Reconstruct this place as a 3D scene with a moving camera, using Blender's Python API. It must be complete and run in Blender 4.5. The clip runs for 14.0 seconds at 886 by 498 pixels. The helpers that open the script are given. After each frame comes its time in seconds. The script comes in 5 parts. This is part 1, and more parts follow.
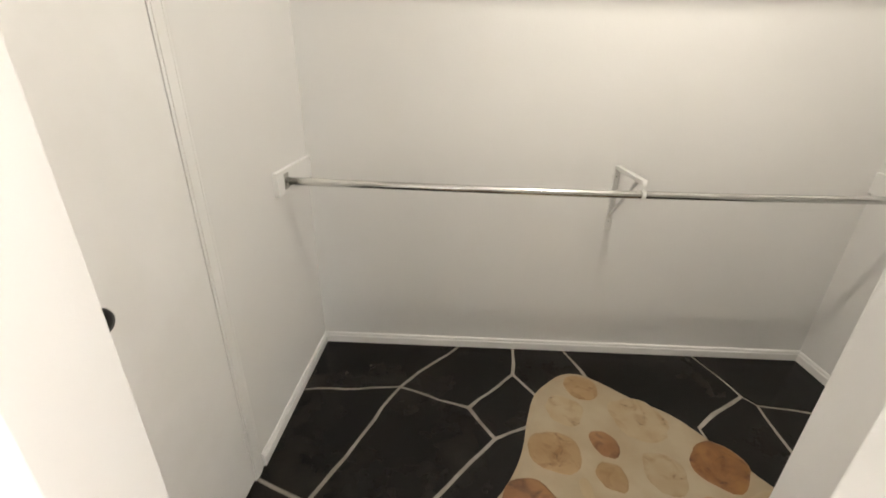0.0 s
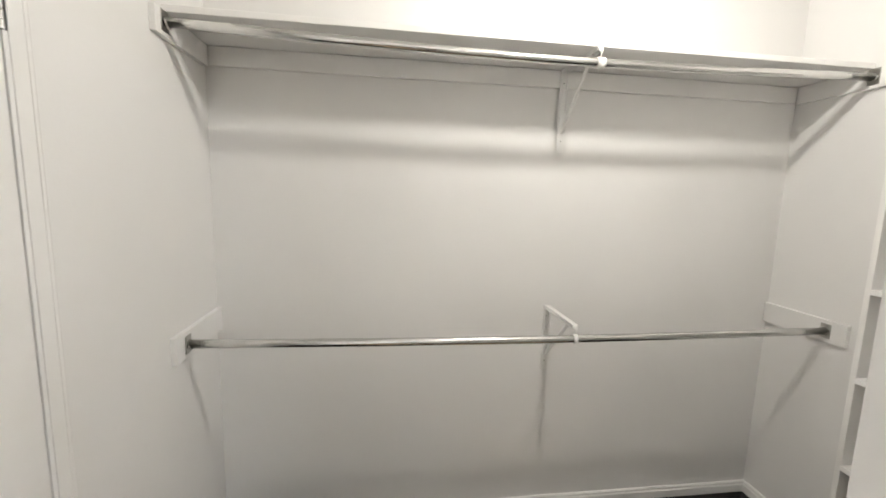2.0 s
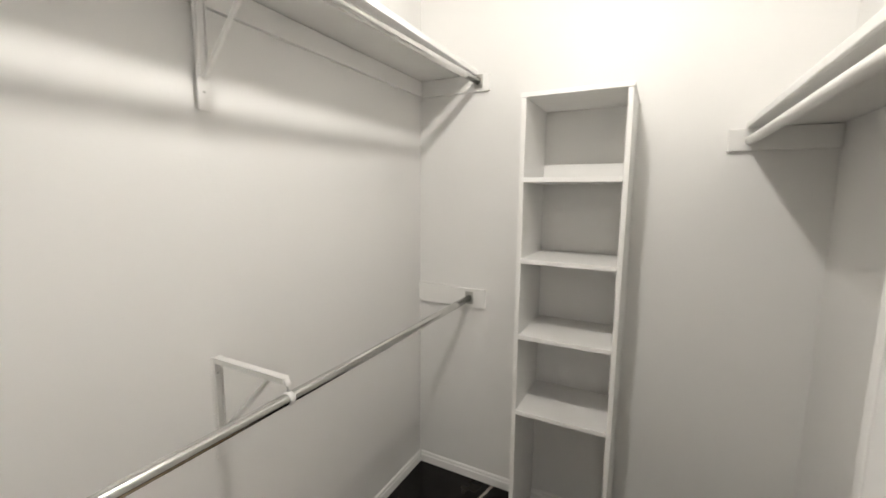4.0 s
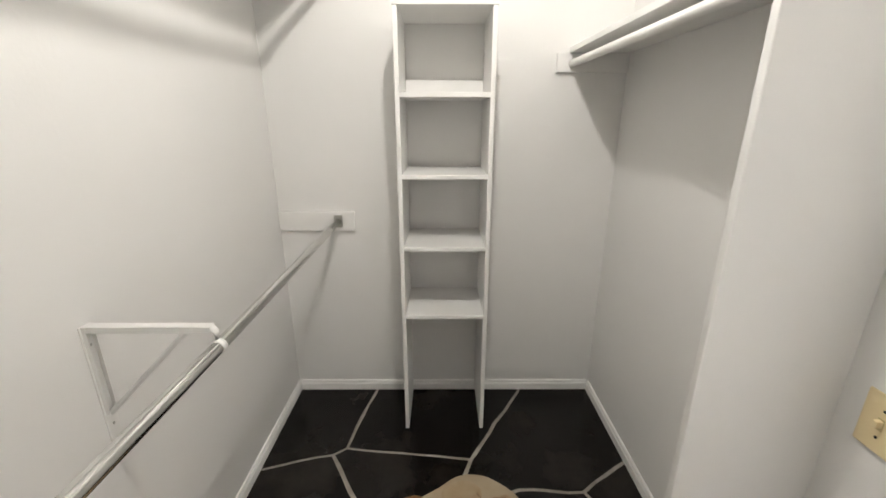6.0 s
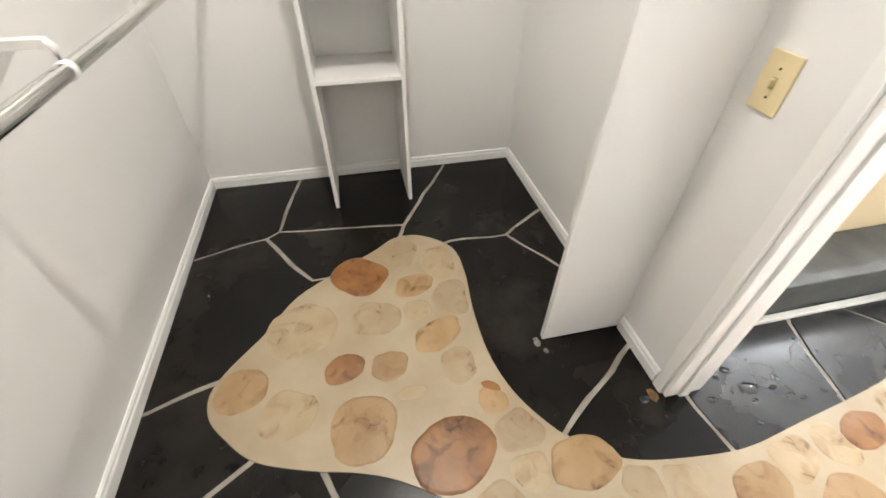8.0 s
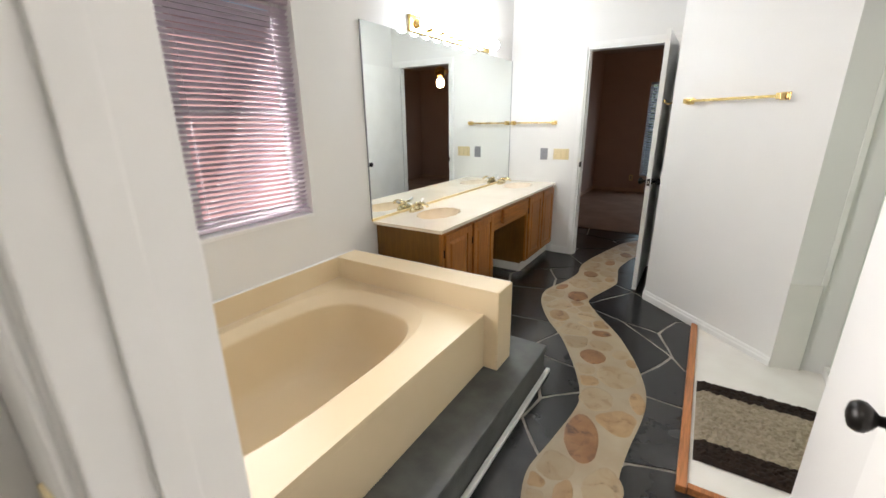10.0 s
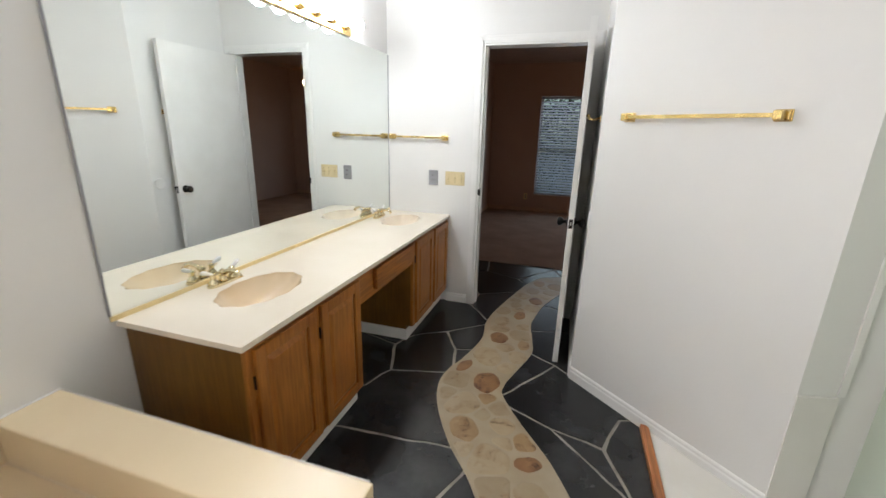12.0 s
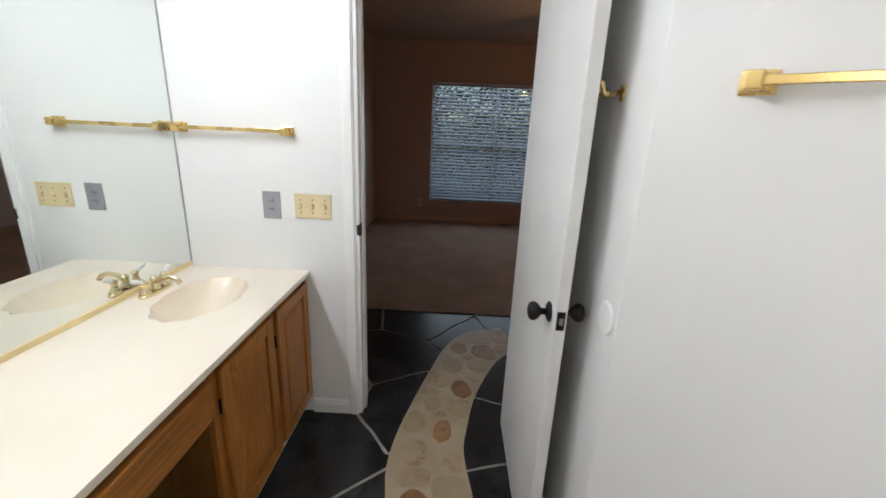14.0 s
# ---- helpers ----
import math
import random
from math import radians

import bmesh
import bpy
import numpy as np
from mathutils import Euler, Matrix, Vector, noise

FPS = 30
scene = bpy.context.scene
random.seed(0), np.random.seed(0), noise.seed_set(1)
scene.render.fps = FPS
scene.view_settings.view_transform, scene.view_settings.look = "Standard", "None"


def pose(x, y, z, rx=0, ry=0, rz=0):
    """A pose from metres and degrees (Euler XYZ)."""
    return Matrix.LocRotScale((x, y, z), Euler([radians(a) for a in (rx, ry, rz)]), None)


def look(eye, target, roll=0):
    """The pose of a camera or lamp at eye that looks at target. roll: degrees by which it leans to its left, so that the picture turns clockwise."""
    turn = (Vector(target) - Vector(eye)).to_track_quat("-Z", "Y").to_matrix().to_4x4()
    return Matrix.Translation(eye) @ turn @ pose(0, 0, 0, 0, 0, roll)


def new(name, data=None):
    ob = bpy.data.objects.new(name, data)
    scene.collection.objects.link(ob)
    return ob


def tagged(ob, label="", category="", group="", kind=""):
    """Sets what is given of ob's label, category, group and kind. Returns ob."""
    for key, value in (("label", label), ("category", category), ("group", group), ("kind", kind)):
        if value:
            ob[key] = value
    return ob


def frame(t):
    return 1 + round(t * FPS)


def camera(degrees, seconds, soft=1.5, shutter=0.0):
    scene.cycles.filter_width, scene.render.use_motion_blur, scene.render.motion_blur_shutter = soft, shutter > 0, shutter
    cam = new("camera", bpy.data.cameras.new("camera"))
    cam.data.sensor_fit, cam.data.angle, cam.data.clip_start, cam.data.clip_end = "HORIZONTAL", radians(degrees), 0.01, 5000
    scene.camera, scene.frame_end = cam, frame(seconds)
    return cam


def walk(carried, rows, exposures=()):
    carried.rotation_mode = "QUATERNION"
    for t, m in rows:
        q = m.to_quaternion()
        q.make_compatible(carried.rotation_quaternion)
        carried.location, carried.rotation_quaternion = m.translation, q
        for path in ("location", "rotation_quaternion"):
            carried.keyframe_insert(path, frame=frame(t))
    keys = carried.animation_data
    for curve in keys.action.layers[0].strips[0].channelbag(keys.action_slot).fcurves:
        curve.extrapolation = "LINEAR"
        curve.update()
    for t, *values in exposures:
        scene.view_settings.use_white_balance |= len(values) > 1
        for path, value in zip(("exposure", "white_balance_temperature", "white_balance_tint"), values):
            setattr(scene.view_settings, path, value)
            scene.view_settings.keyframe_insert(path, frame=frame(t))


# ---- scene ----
import numpy
cam = camera(94.7, 14.0, shutter=0.25)
PATH = [
    (0, (0.089, 0.005, 1.481), (0.037, 1.839, 0.686), 1.4),
    (0.5, (0.101, 0.082, 1.537), (0.092, 1.985, 0.92), 1.5),
    (1, (0.119, 0.106, 1.6), (0.158, 2.06, 1.178), 1.6),
    (1.5, (0.108, 0.118, 1.635), (0.225, 2.09, 1.324), 1.8),
    (2, (0.09, 0.14, 1.616), (0.36, 2.103, 1.345), 1.6),
    (2.5, (0.085, 0.254, 1.592), (0.634, 2.161, 1.338), 1.3),
    (3, (0.155, 0.435, 1.596), (1.112, 2.172, 1.342), 0.9),
    (3.5, (0.196, 0.597, 1.598), (1.58, 2.016, 1.33), 0.4),
    (4, (0.13, 0.825, 1.587), (1.885, 1.746, 1.322), 0.5),
    (4.2, (0.123, 0.889, 1.588), (1.973, 1.602, 1.323), 0.6),
    (6.3, (-0.015, 1.165, 1.541), (1.858, 1.07, 0.846), 1.0),
    (6.5, (-0.017, 1.175, 1.498), (1.802, 1.08, 0.673), 1.1),
    (7, (-0.025, 1.164, 1.388), (1.606, 1.09, 0.233), 0.6),
    (7.5, (-0.065, 1.178, 1.311), (1.423, 1.054, -0.019), 0.5),
    (8, (-0.06, 1.166, 1.307), (1.377, 0.84, -0.045), 0.5),
    (8.5, (-0.054, 1.069, 1.347), (1.37, 0.315, 0.162), 0.5),
    (9, (-0.065, 0.787, 1.442), (1.201, -0.5, 0.58), -1.5),
    (9.2, (-0.056, 0.69, 1.456), (1.134, -0.732, 0.707), -1.2),
    (11.3, (0.265, -0.338, 1.51), (1.095, -2.069, 0.949), 1.2),
    (11.5, (0.315, -0.476, 1.508), (1.067, -2.242, 0.947), 1.4),
    (12, (0.404, -0.857, 1.513), (0.973, -2.69, 0.951), 1.5),
    (12.5, (0.45, -1.197, 1.514), (0.869, -3.065, 0.936), 1.6),
    (13, (0.547, -1.585, 1.504), (0.788, -3.487, 0.934), 1.9),
    (13.5, (0.626, -1.958, 1.492), (0.765, -3.871, 0.927), 2.4),
    (14, (0.71, -2.367, 1.492), (0.749, -4.283, 0.921), 2.5),
]
EXPOSURES = [(0, 0.31, 6900, 10), (0.4, 0.32, 6450, 10), (1.5, 0.22, 6450, 10), (3, 0.12, 6500, 10), (4.2, 0.15, 6450, 10), (6.5, 0.45, 6400, 10), (7.5, 0.88, 6350, 10), (8.0, 1.05, 6450, 10), (8.5, 0.98, 6500, 10), (9.0, 0.58, 6500, 10),
             (9.2, 0.36, 6600, 10), (11.3, -0.57, 6500, 10), (12.2, -0.42, 6460, 10), (14, -0.40, 6280, 10)]
walk(cam, [(t, look(eye, target, roll)) for t, eye, target, roll in PATH], EXPOSURES)

# ---- the plan, in metres ----
CL, CB, CR, CF = -0.65, 1.998, 2.093, 0.268    # closet: left, back, right and front wall faces
BN, BR, BF = 0.14, 1.970, -4.21               # bathroom: near, right and far wall faces
BED_F, BED_R, BED_L = -8.95, 2.00, -2.6      # bedroom: far, right and left wall faces
CEIL, BED_CEIL = 2.74, 2.70
DOOR_H = 2.12
DIAG_A, DIAG_B = Vector((0.287, -3.306)), Vector((-0.507, -2.562))   # foot of the slanting wall

# ---- world and lights ----
world = bpy.data.worlds.new("sky")
scene.world = world
world.use_nodes = True
wn = world.node_tree.nodes
sky = wn.new("ShaderNodeTexSky")
sky.sky_type, sky.sun_disc = "NISHITA", False
sky.sun_elevation, sky.sun_rotation = radians(36), radians(284)
wn["Background"].inputs["Strength"].default_value = 0.15
world.node_tree.links.new(sky.outputs["Color"], wn["Background"].inputs["Color"])


def lamp(name, kind, place, power, color, target=None, **values):
    data = bpy.data.lights.new(name, kind)
    data.energy, data.color = power, color
    for key, value in values.items():
        if key == "radius":
            data.shadow_soft_size = value
        if key == "size":
            data.shape, data.size, data.size_y = "RECTANGLE", value[0], value[1]
        if key == "spread":
            data.spread = radians(value)
        if key == "angle":
            data.angle = radians(value)
    ob = new(name, data)
    ob.matrix_world = look(place, target) if target else Matrix.Translation(place)
    return ob


lamp("sun", "SUN", (-8, 2, 6), 5.0, (1.0, 0.95, 0.87), (0, 0, 0), angle=0.5)
lamp("closet_light", "POINT", (0.84, 1.08, 2.66), 40, (1.0, 0.955, 0.885), radius=0.045)
lamp("bath_window_light", "AREA", (BR + 0.008, -0.66, 1.5), 35, (0.97, 0.945, 0.94), (0.5, -0.75, 1.45), size=(1.1, 1.0), spread=120)
lamp("bedroom_window_light", "AREA", (0.1, BED_F - 0.116, 1.35), 25, (0.78, 0.88, 1.0), (0.1, 0, 0.6), size=(1.9, 1.7))


# ---- materials ----
def material(name, color, rough=0.5, metal=0.0, dark=None, scale=8.0, bump=0.0, bump_scale=200.0, fine=None, **inputs):
    """A surface with a large slow variation between two colours, a fine one, and relief."""
    mat = bpy.data.materials.new(name)
    mat.use_nodes = True
    n, l = mat.node_tree.nodes, mat.node_tree.links
    b = n["Principled BSDF"]
    b.inputs["Roughness"].default_value, b.inputs["Metallic"].default_value = rough, metal
    for key, value in inputs.items():
        b.inputs[key.replace("_", " ")].default_value = value
    dark = dark or tuple(c * 0.9 for c in color)
    co = n.new("ShaderNodeTexCoord")
    big = n.new("ShaderNodeTexNoise")
    big.inputs["Scale"].default_value, big.inputs["Detail"].default_value = scale, 4.0
    l.new(co.outputs["Object"], big.inputs["Vector"])
    mix = n.new("ShaderNodeMix")
    mix.data_type = "RGBA"
    mix.inputs["A"].default_value, mix.inputs["B"].default_value = (*dark, 1), (*color, 1)
    ramp = n.new("ShaderNodeMapRange")
    ramp.inputs["From Min"].default_value, ramp.inputs["From Max"].default_value = 0.35, 0.65
    l.new(big.outputs["Fac"], ramp.inputs["Value"])
    l.new(ramp.outputs["Result"], mix.inputs["Factor"])
    l.new(mix.outputs["Result"], b.inputs["Base Color"])
    rr = n.new("ShaderNodeMapRange")
    rr.inputs["To Min"].default_value, rr.inputs["To Max"].default_value = rough * 0.85, min(1.0, rough * 1.15)
    l.new(big.outputs["Fac"], rr.inputs["Value"])
    l.new(rr.outputs["Result"], b.inputs["Roughness"])
    if bump:
        small = n.new("ShaderNodeTexNoise")
        small.inputs["Scale"].default_value, small.inputs["Detail"].default_value = bump_scale, 3.0
        l.new(co.outputs["Object"], small.inputs["Vector"])
        bp = n.new("ShaderNodeBump")
        bp.inputs["Strength"].default_value, bp.inputs["Distance"].default_value = bump, 0.002
        l.new(small.outputs["Fac"], bp.inputs["Height"])
        l.new(bp.outputs["Normal"], b.inputs["Normal"])
    return mat


def by_object(mat, low, high):
    """Lets each piece differ a little in brightness, hue kept."""
    n, l = mat.node_tree.nodes, mat.node_tree.links
    b = n["Principled BSDF"]
    source = b.inputs["Base Color"].links[0].from_socket
    info, rng, mul = n.new("ShaderNodeObjectInfo"), n.new("ShaderNodeMapRange"), n.new("ShaderNodeMix")
    rng.inputs["To Min"].default_value, rng.inputs["To Max"].default_value = low, high
    mul.data_type, mul.blend_type = "RGBA", "MULTIPLY"
    mul.inputs["Factor"].default_value = 1.0
    l.new(info.outputs["Random"], rng.inputs["Value"])
    l.new(source, mul.inputs["A"])
    l.new(rng.outputs["Result"], mul.inputs["B"])
    l.new(mul.outputs["Result"], b.inputs["Base Color"])
    return mat


def wood(name, light, dark, axis=2, rough=0.33, stretch=14.0, grain=0.72):
    """Oak: long streaks of grain along one axis."""
    mat = material(name, light, rough, dark=dark, scale=3.0, Specular_IOR_Level=0.42)
    n, l = mat.node_tree.nodes, mat.node_tree.links
    b = n["Principled BSDF"]
    co, mp, tex, ramp = n.new("ShaderNodeTexCoord"), n.new("ShaderNodeMapping"), n.new("ShaderNodeTexNoise"), n.new("ShaderNodeMapRange")
    s = [stretch * 6, stretch * 6, stretch * 6]
    s[axis] = stretch * 0.35
    mp.inputs["Scale"].default_value = s
    tex.inputs["Scale"].default_value, tex.inputs["Detail"].default_value, tex.inputs["Distortion"].default_value = 1.0, 5.0, 0.6
    ramp.inputs["From Min"].default_value, ramp.inputs["From Max"].default_value = 0.38, 0.62
    ramp.inputs["To Min"].default_value, ramp.inputs["To Max"].default_value = grain, 1.10
    mul = n.new("ShaderNodeMix")
    mul.data_type, mul.blend_type = "RGBA", "MULTIPLY"
    mul.inputs["Factor"].default_value = 1.0
    source = b.inputs["Base Color"].links[0].from_socket
    l.new(co.outputs["Object"], mp.inputs["Vector"])
    l.new(mp.outputs["Vector"], tex.inputs["Vector"])
    l.new(tex.outputs["Fac"], ramp.inputs["Value"])
    l.new(source, mul.inputs["A"])
    l.new(ramp.outputs["Result"], mul.inputs["B"])
    l.new(mul.outputs["Result"], b.inputs["Base Color"])
    bp = n.new("ShaderNodeBump")
    bp.inputs["Strength"].default_value, bp.inputs["Distance"].default_value = 0.12, 0.002
    l.new(tex.outputs["Fac"], bp.inputs["Height"])
    l.new(bp.outputs["Normal"], b.inputs["Normal"])
    return mat


def glow(name, color, strength):
    mat = bpy.data.materials.new(name)
    mat.use_nodes = True
    b = mat.node_tree.nodes["Principled BSDF"]
    b.inputs["Base Color"].default_value = (*color, 1)
    b.inputs["Emission Color"].default_value = (*color, 1)
    b.inputs["Emission Strength"].default_value = strength
    return mat


PAINT = material("white_wall_paint", (0.80, 0.79, 0.77), 0.5, dark=(0.77, 0.76, 0.74), scale=1.3, bump=0.2, bump_scale=70)
TRIM = material("white_gloss_trim", (0.85, 0.84, 0.82), 0.32, dark=(0.81, 0.80, 0.775), scale=5, bump=0.04, bump_scale=60)
CEILING = material("white_ceiling", (0.77, 0.76, 0.74), 0.8, bump=0.3, bump_scale=120)
BED_PAINT = material("dusty_rose_tan_paint", (0.46, 0.345, 0.305), 0.7, dark=(0.43, 0.32, 0.28), scale=1.5, bump=0.1, bump_scale=90)
# the dim bedroom's shade is put into this ceiling colour
BED_CEILING = material("shaded_bedroom_ceiling", (0.5, 0.42, 0.38), 0.85, bump=0.3, bump_scale=100)
CARPET = material("taupe_carpet", (0.35, 0.24, 0.175), 0.95, dark=(0.26, 0.175, 0.125), scale=3, bump=0.9, bump_scale=300)
SLATE = by_object(material("dark_slate", (0.009, 0.0072, 0.006), 0.21, dark=(0.003, 0.0026, 0.0022), scale=4, bump=0.14, bump_scale=14, Specular_IOR_Level=0.2), 0.6, 1.35)
def dusty(mat, color, amount):
    """A thin uneven film of dust, in soft clouds."""
    n, l = mat.node_tree.nodes, mat.node_tree.links
    b = n["Principled BSDF"]
    source = b.inputs["Base Color"].links[0].from_socket
    co, tex, rng, mix = n.new("ShaderNodeTexCoord"), n.new("ShaderNodeTexNoise"), n.new("ShaderNodeMapRange"), n.new("ShaderNodeMix")
    tex.inputs["Scale"].default_value, tex.inputs["Detail"].default_value, tex.inputs["Roughness"].default_value = 2.3, 7.0, 0.62
    rng.inputs["From Min"].default_value, rng.inputs["From Max"].default_value, rng.inputs["To Max"].default_value = 0.48, 0.78, amount
    mix.data_type = "RGBA"
    mix.inputs["B"].default_value = (*color, 1)
    l.new(co.outputs["Object"], tex.inputs["Vector"])
    l.new(tex.outputs["Fac"], rng.inputs["Value"])
    l.new(rng.outputs["Result"], mix.inputs["Factor"])
    l.new(source, mix.inputs["A"])
    l.new(mix.outputs["Result"], b.inputs["Base Color"])
    return mat


# closet slate again, lightened: the bathroom's brighter light is put into its colour
BATH_SLATE = by_object(material("lit_bath_slate", (0.020, 0.020, 0.021), 0.24, dark=(0.009, 0.009, 0.0095), scale=4, bump=0.14, bump_scale=14, Specular_IOR_Level=0.42), 0.75, 1.25)
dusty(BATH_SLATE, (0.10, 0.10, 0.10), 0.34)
dusty(SLATE, (0.085, 0.073, 0.060), 0.30)
GROUT = material("pale_grout", (0.36, 0.33, 0.285), 0.5, dark=(0.23, 0.205, 0.17), scale=9, bump=0.3, bump_scale=60)
CREAM = material("cream_painted_concrete", (0.395, 0.322, 0.222), 0.36, dark=(0.335, 0.262, 0.17), scale=5, bump=0.45, bump_scale=45)
CHROME = material("chrome", (0.72, 0.72, 0.70), 0.16, 1.0, bump=0.02, bump_scale=40)
STEEL = material("zinc_plate", (0.5, 0.49, 0.46), 0.35, 1.0)
BRASS = material("polished_brass", (0.76, 0.57, 0.25), 0.27, 1.0, dark=(0.66, 0.48, 0.19))
CHANNEL = material("satin_gilt_channel", (0.86, 0.70, 0.38), 0.45, 0.3, dark=(0.80, 0.64, 0.32))
STEP_STONE = material("grey_step_slate", (0.105, 0.11, 0.105), 0.5, dark=(0.06, 0.064, 0.063), scale=9, bump=0.5, bump_scale=70)
WATER = material("water_film", (0.03, 0.03, 0.032), 0.04, Specular_IOR_Level=0.6)
TAN_TRIM = material("tan_painted_trim", (0.50, 0.37, 0.29), 0.5)
ALMOND = material("almond_plastic", (0.74, 0.61, 0.36), 0.4)
# darker almond that paints the shade of the toggle slots
ALMOND_DEEP = material("shaded_almond_plastic", (0.50, 0.39, 0.20), 0.5)
GREY_PLASTIC = material("grey_plastic", (0.29, 0.29, 0.31), 0.45)
BLACK = material("oil_rubbed_bronze", (0.018, 0.016, 0.015), 0.35, 0.6)
# near-black for raised blocks that stand for the shade inside holes
HOLE_SHADE = material("hole_shade", (0.02, 0.018, 0.016), 0.8)
ALMOND_TUB = material("almond_acrylic", (0.75, 0.615, 0.41), 0.3, dark=(0.72, 0.58, 0.375), scale=2)
MARBLE = material("cream_cultured_marble", (0.85, 0.765, 0.64), 0.24, dark=(0.82, 0.735, 0.605), scale=3)
SHELL = material("tan_cultured_marble", (0.72, 0.57, 0.39), 0.2, dark=(0.70, 0.54, 0.35), scale=5)
SHELL_PALE = material("pale_cultured_marble", (0.83, 0.72, 0.57), 0.12, dark=(0.80, 0.68, 0.53), scale=5)
OAK = wood("golden_oak_upright", (0.42, 0.160, 0.030), (0.30, 0.102, 0.016), rough=0.38, grain=0.76)
OAK_ALONG = wood("golden_oak_lengthwise", (0.42, 0.160, 0.030), (0.30, 0.102, 0.016), axis=1, rough=0.38, grain=0.70)
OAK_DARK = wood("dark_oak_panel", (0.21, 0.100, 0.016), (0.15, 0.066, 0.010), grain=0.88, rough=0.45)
ORANGE = wood("varnished_cedar", (0.50, 0.20, 0.075), (0.40, 0.15, 0.05), axis=1)
PORCELAIN = material("white_porcelain", (0.85, 0.84, 0.82), 0.12)
# white slats; the blue-grey shade of their backlit side is in the colour
BLIND = material("backlit_white_blind", (0.34, 0.39, 0.48), 0.45)
# lavender shade on the room side of these white slats is painted in
BATH_BLIND = material("shaded_white_blind", (0.66, 0.60, 0.66), 0.45)


def let_light_through(mat, color, share):
    """Thin vinyl: part of the light that falls on one side comes out of the other."""
    n, l = mat.node_tree.nodes, mat.node_tree.links
    thin, mix = n.new("ShaderNodeBsdfTranslucent"), n.new("ShaderNodeMixShader")
    thin.inputs["Color"].default_value = (*color, 1)
    mix.inputs["Fac"].default_value = share
    l.new(n["Principled BSDF"].outputs["BSDF"], mix.inputs[1])
    l.new(thin.outputs["BSDF"], mix.inputs[2])
    l.new(mix.outputs["Shader"], n["Material Output"].inputs["Surface"])


let_light_through(BATH_BLIND, (0.80, 0.73, 0.77), 0.5)
FAUCET_BRASS = material("pale_brass", (0.80, 0.70, 0.48), 0.12, 1.0, dark=(0.72, 0.60, 0.38))
WHITE_FLOOR = material("white_floor_paint", (0.84, 0.81, 0.76), 0.35, dark=(0.79, 0.755, 0.70), scale=6, bump=0.2, bump_scale=50)
TILE_WHITE = material("white_glazed_tile", (0.80, 0.78, 0.74), 0.16, dark=(0.77, 0.75, 0.71), scale=6, bump=0.05, bump_scale=20)
DULL_BLACK = material("dull_black_bronze", (0.012, 0.011, 0.010), 0.6)
MIRROR = material("mirror_silver", (0.86, 0.90, 0.88), 0.0, 1.0, dark=(0.86, 0.90, 0.88))
MAT_BROWN = material("brown_shag", (0.055, 0.032, 0.022), 0.95, dark=(0.03, 0.018, 0.012), scale=40, bump=1.0, bump_scale=150)
MAT_TAN = material("tan_shag", (0.62, 0.53, 0.40), 0.95, dark=(0.46, 0.385, 0.27), scale=40, bump=1.0, bump_scale=150)
BULB = glow("bulb_glass_lit", (0.90, 0.94, 1.0), 120.0)
GLOBE = glow("fan_globe_lit", (1.0, 0.60, 0.28), 42.0)


def sheet_glass(name, tint, gloss, haze=0.0):
    """Thin glass: most light goes straight through, a little is mirrored."""
    mat = bpy.data.materials.new(name)
    mat.use_nodes = True
    n, l = mat.node_tree.nodes, mat.node_tree.links
    n.remove(n["Principled BSDF"])
    clear, shine, mix = n.new("ShaderNodeBsdfTransparent"), n.new("ShaderNodeBsdfGlossy"), n.new("ShaderNodeMixShader")
    clear.inputs["Color"].default_value = (*tint, 1)
    shine.inputs["Roughness"].default_value = 0.03
    mix.inputs["Fac"].default_value = gloss
    l.new(clear.outputs["BSDF"], mix.inputs[1])
    l.new(shine.outputs["BSDF"], mix.inputs[2])
    if haze:
        film, cloud = n.new("ShaderNodeBsdfDiffuse"), n.new("ShaderNodeMixShader")
        film.inputs["Color"].default_value = (0.72, 0.78, 0.68, 1)
        cloud.inputs["Fac"].default_value = haze
        l.new(mix.outputs["Shader"], cloud.inputs[1])
        l.new(film.outputs["BSDF"], cloud.inputs[2])
        mix = cloud
    l.new(mix.outputs["Shader"], n["Material Output"].inputs["Surface"])
    return mat


GLASS = sheet_glass("window_glass", (0.90, 0.95, 0.93), 0.03)
SHOWER_GLASS = sheet_glass("greenish_shower_glass", (0.80, 0.88, 0.80), 0.08, 0.65)
BRICK_OUT = material("sunlit_brick", (0.80, 0.44, 0.46), 0.85, dark=(0.72, 0.37, 0.39), scale=4)
LEAF = material("garden_foliage", (0.09, 0.12, 0.065), 0.7, dark=(0.035, 0.05, 0.03), scale=3)


# ---- makers ----
def link(name, bm, mat, parent=None, label="", smooth=False):
    mesh = bpy.data.meshes.new(name)
    bmesh.ops.recalc_face_normals(bm, faces=bm.faces)
    bm.to_mesh(mesh)
    bm.free()
    mesh.materials.append(mat)
    if smooth:
        for p in mesh.polygons:
            p.use_smooth = True
    ob = new(name, mesh)
    if parent:
        ob.parent = parent
    if label:
        ob["label"] = label
    return ob


def part(name, bm, mat, parent, label="", smooth=False):
    return link(name, bm, mat, parent, label, smooth)


def thing(name, label, category, group="", kind=""):
    return tagged(new(name), label, category, group, kind)


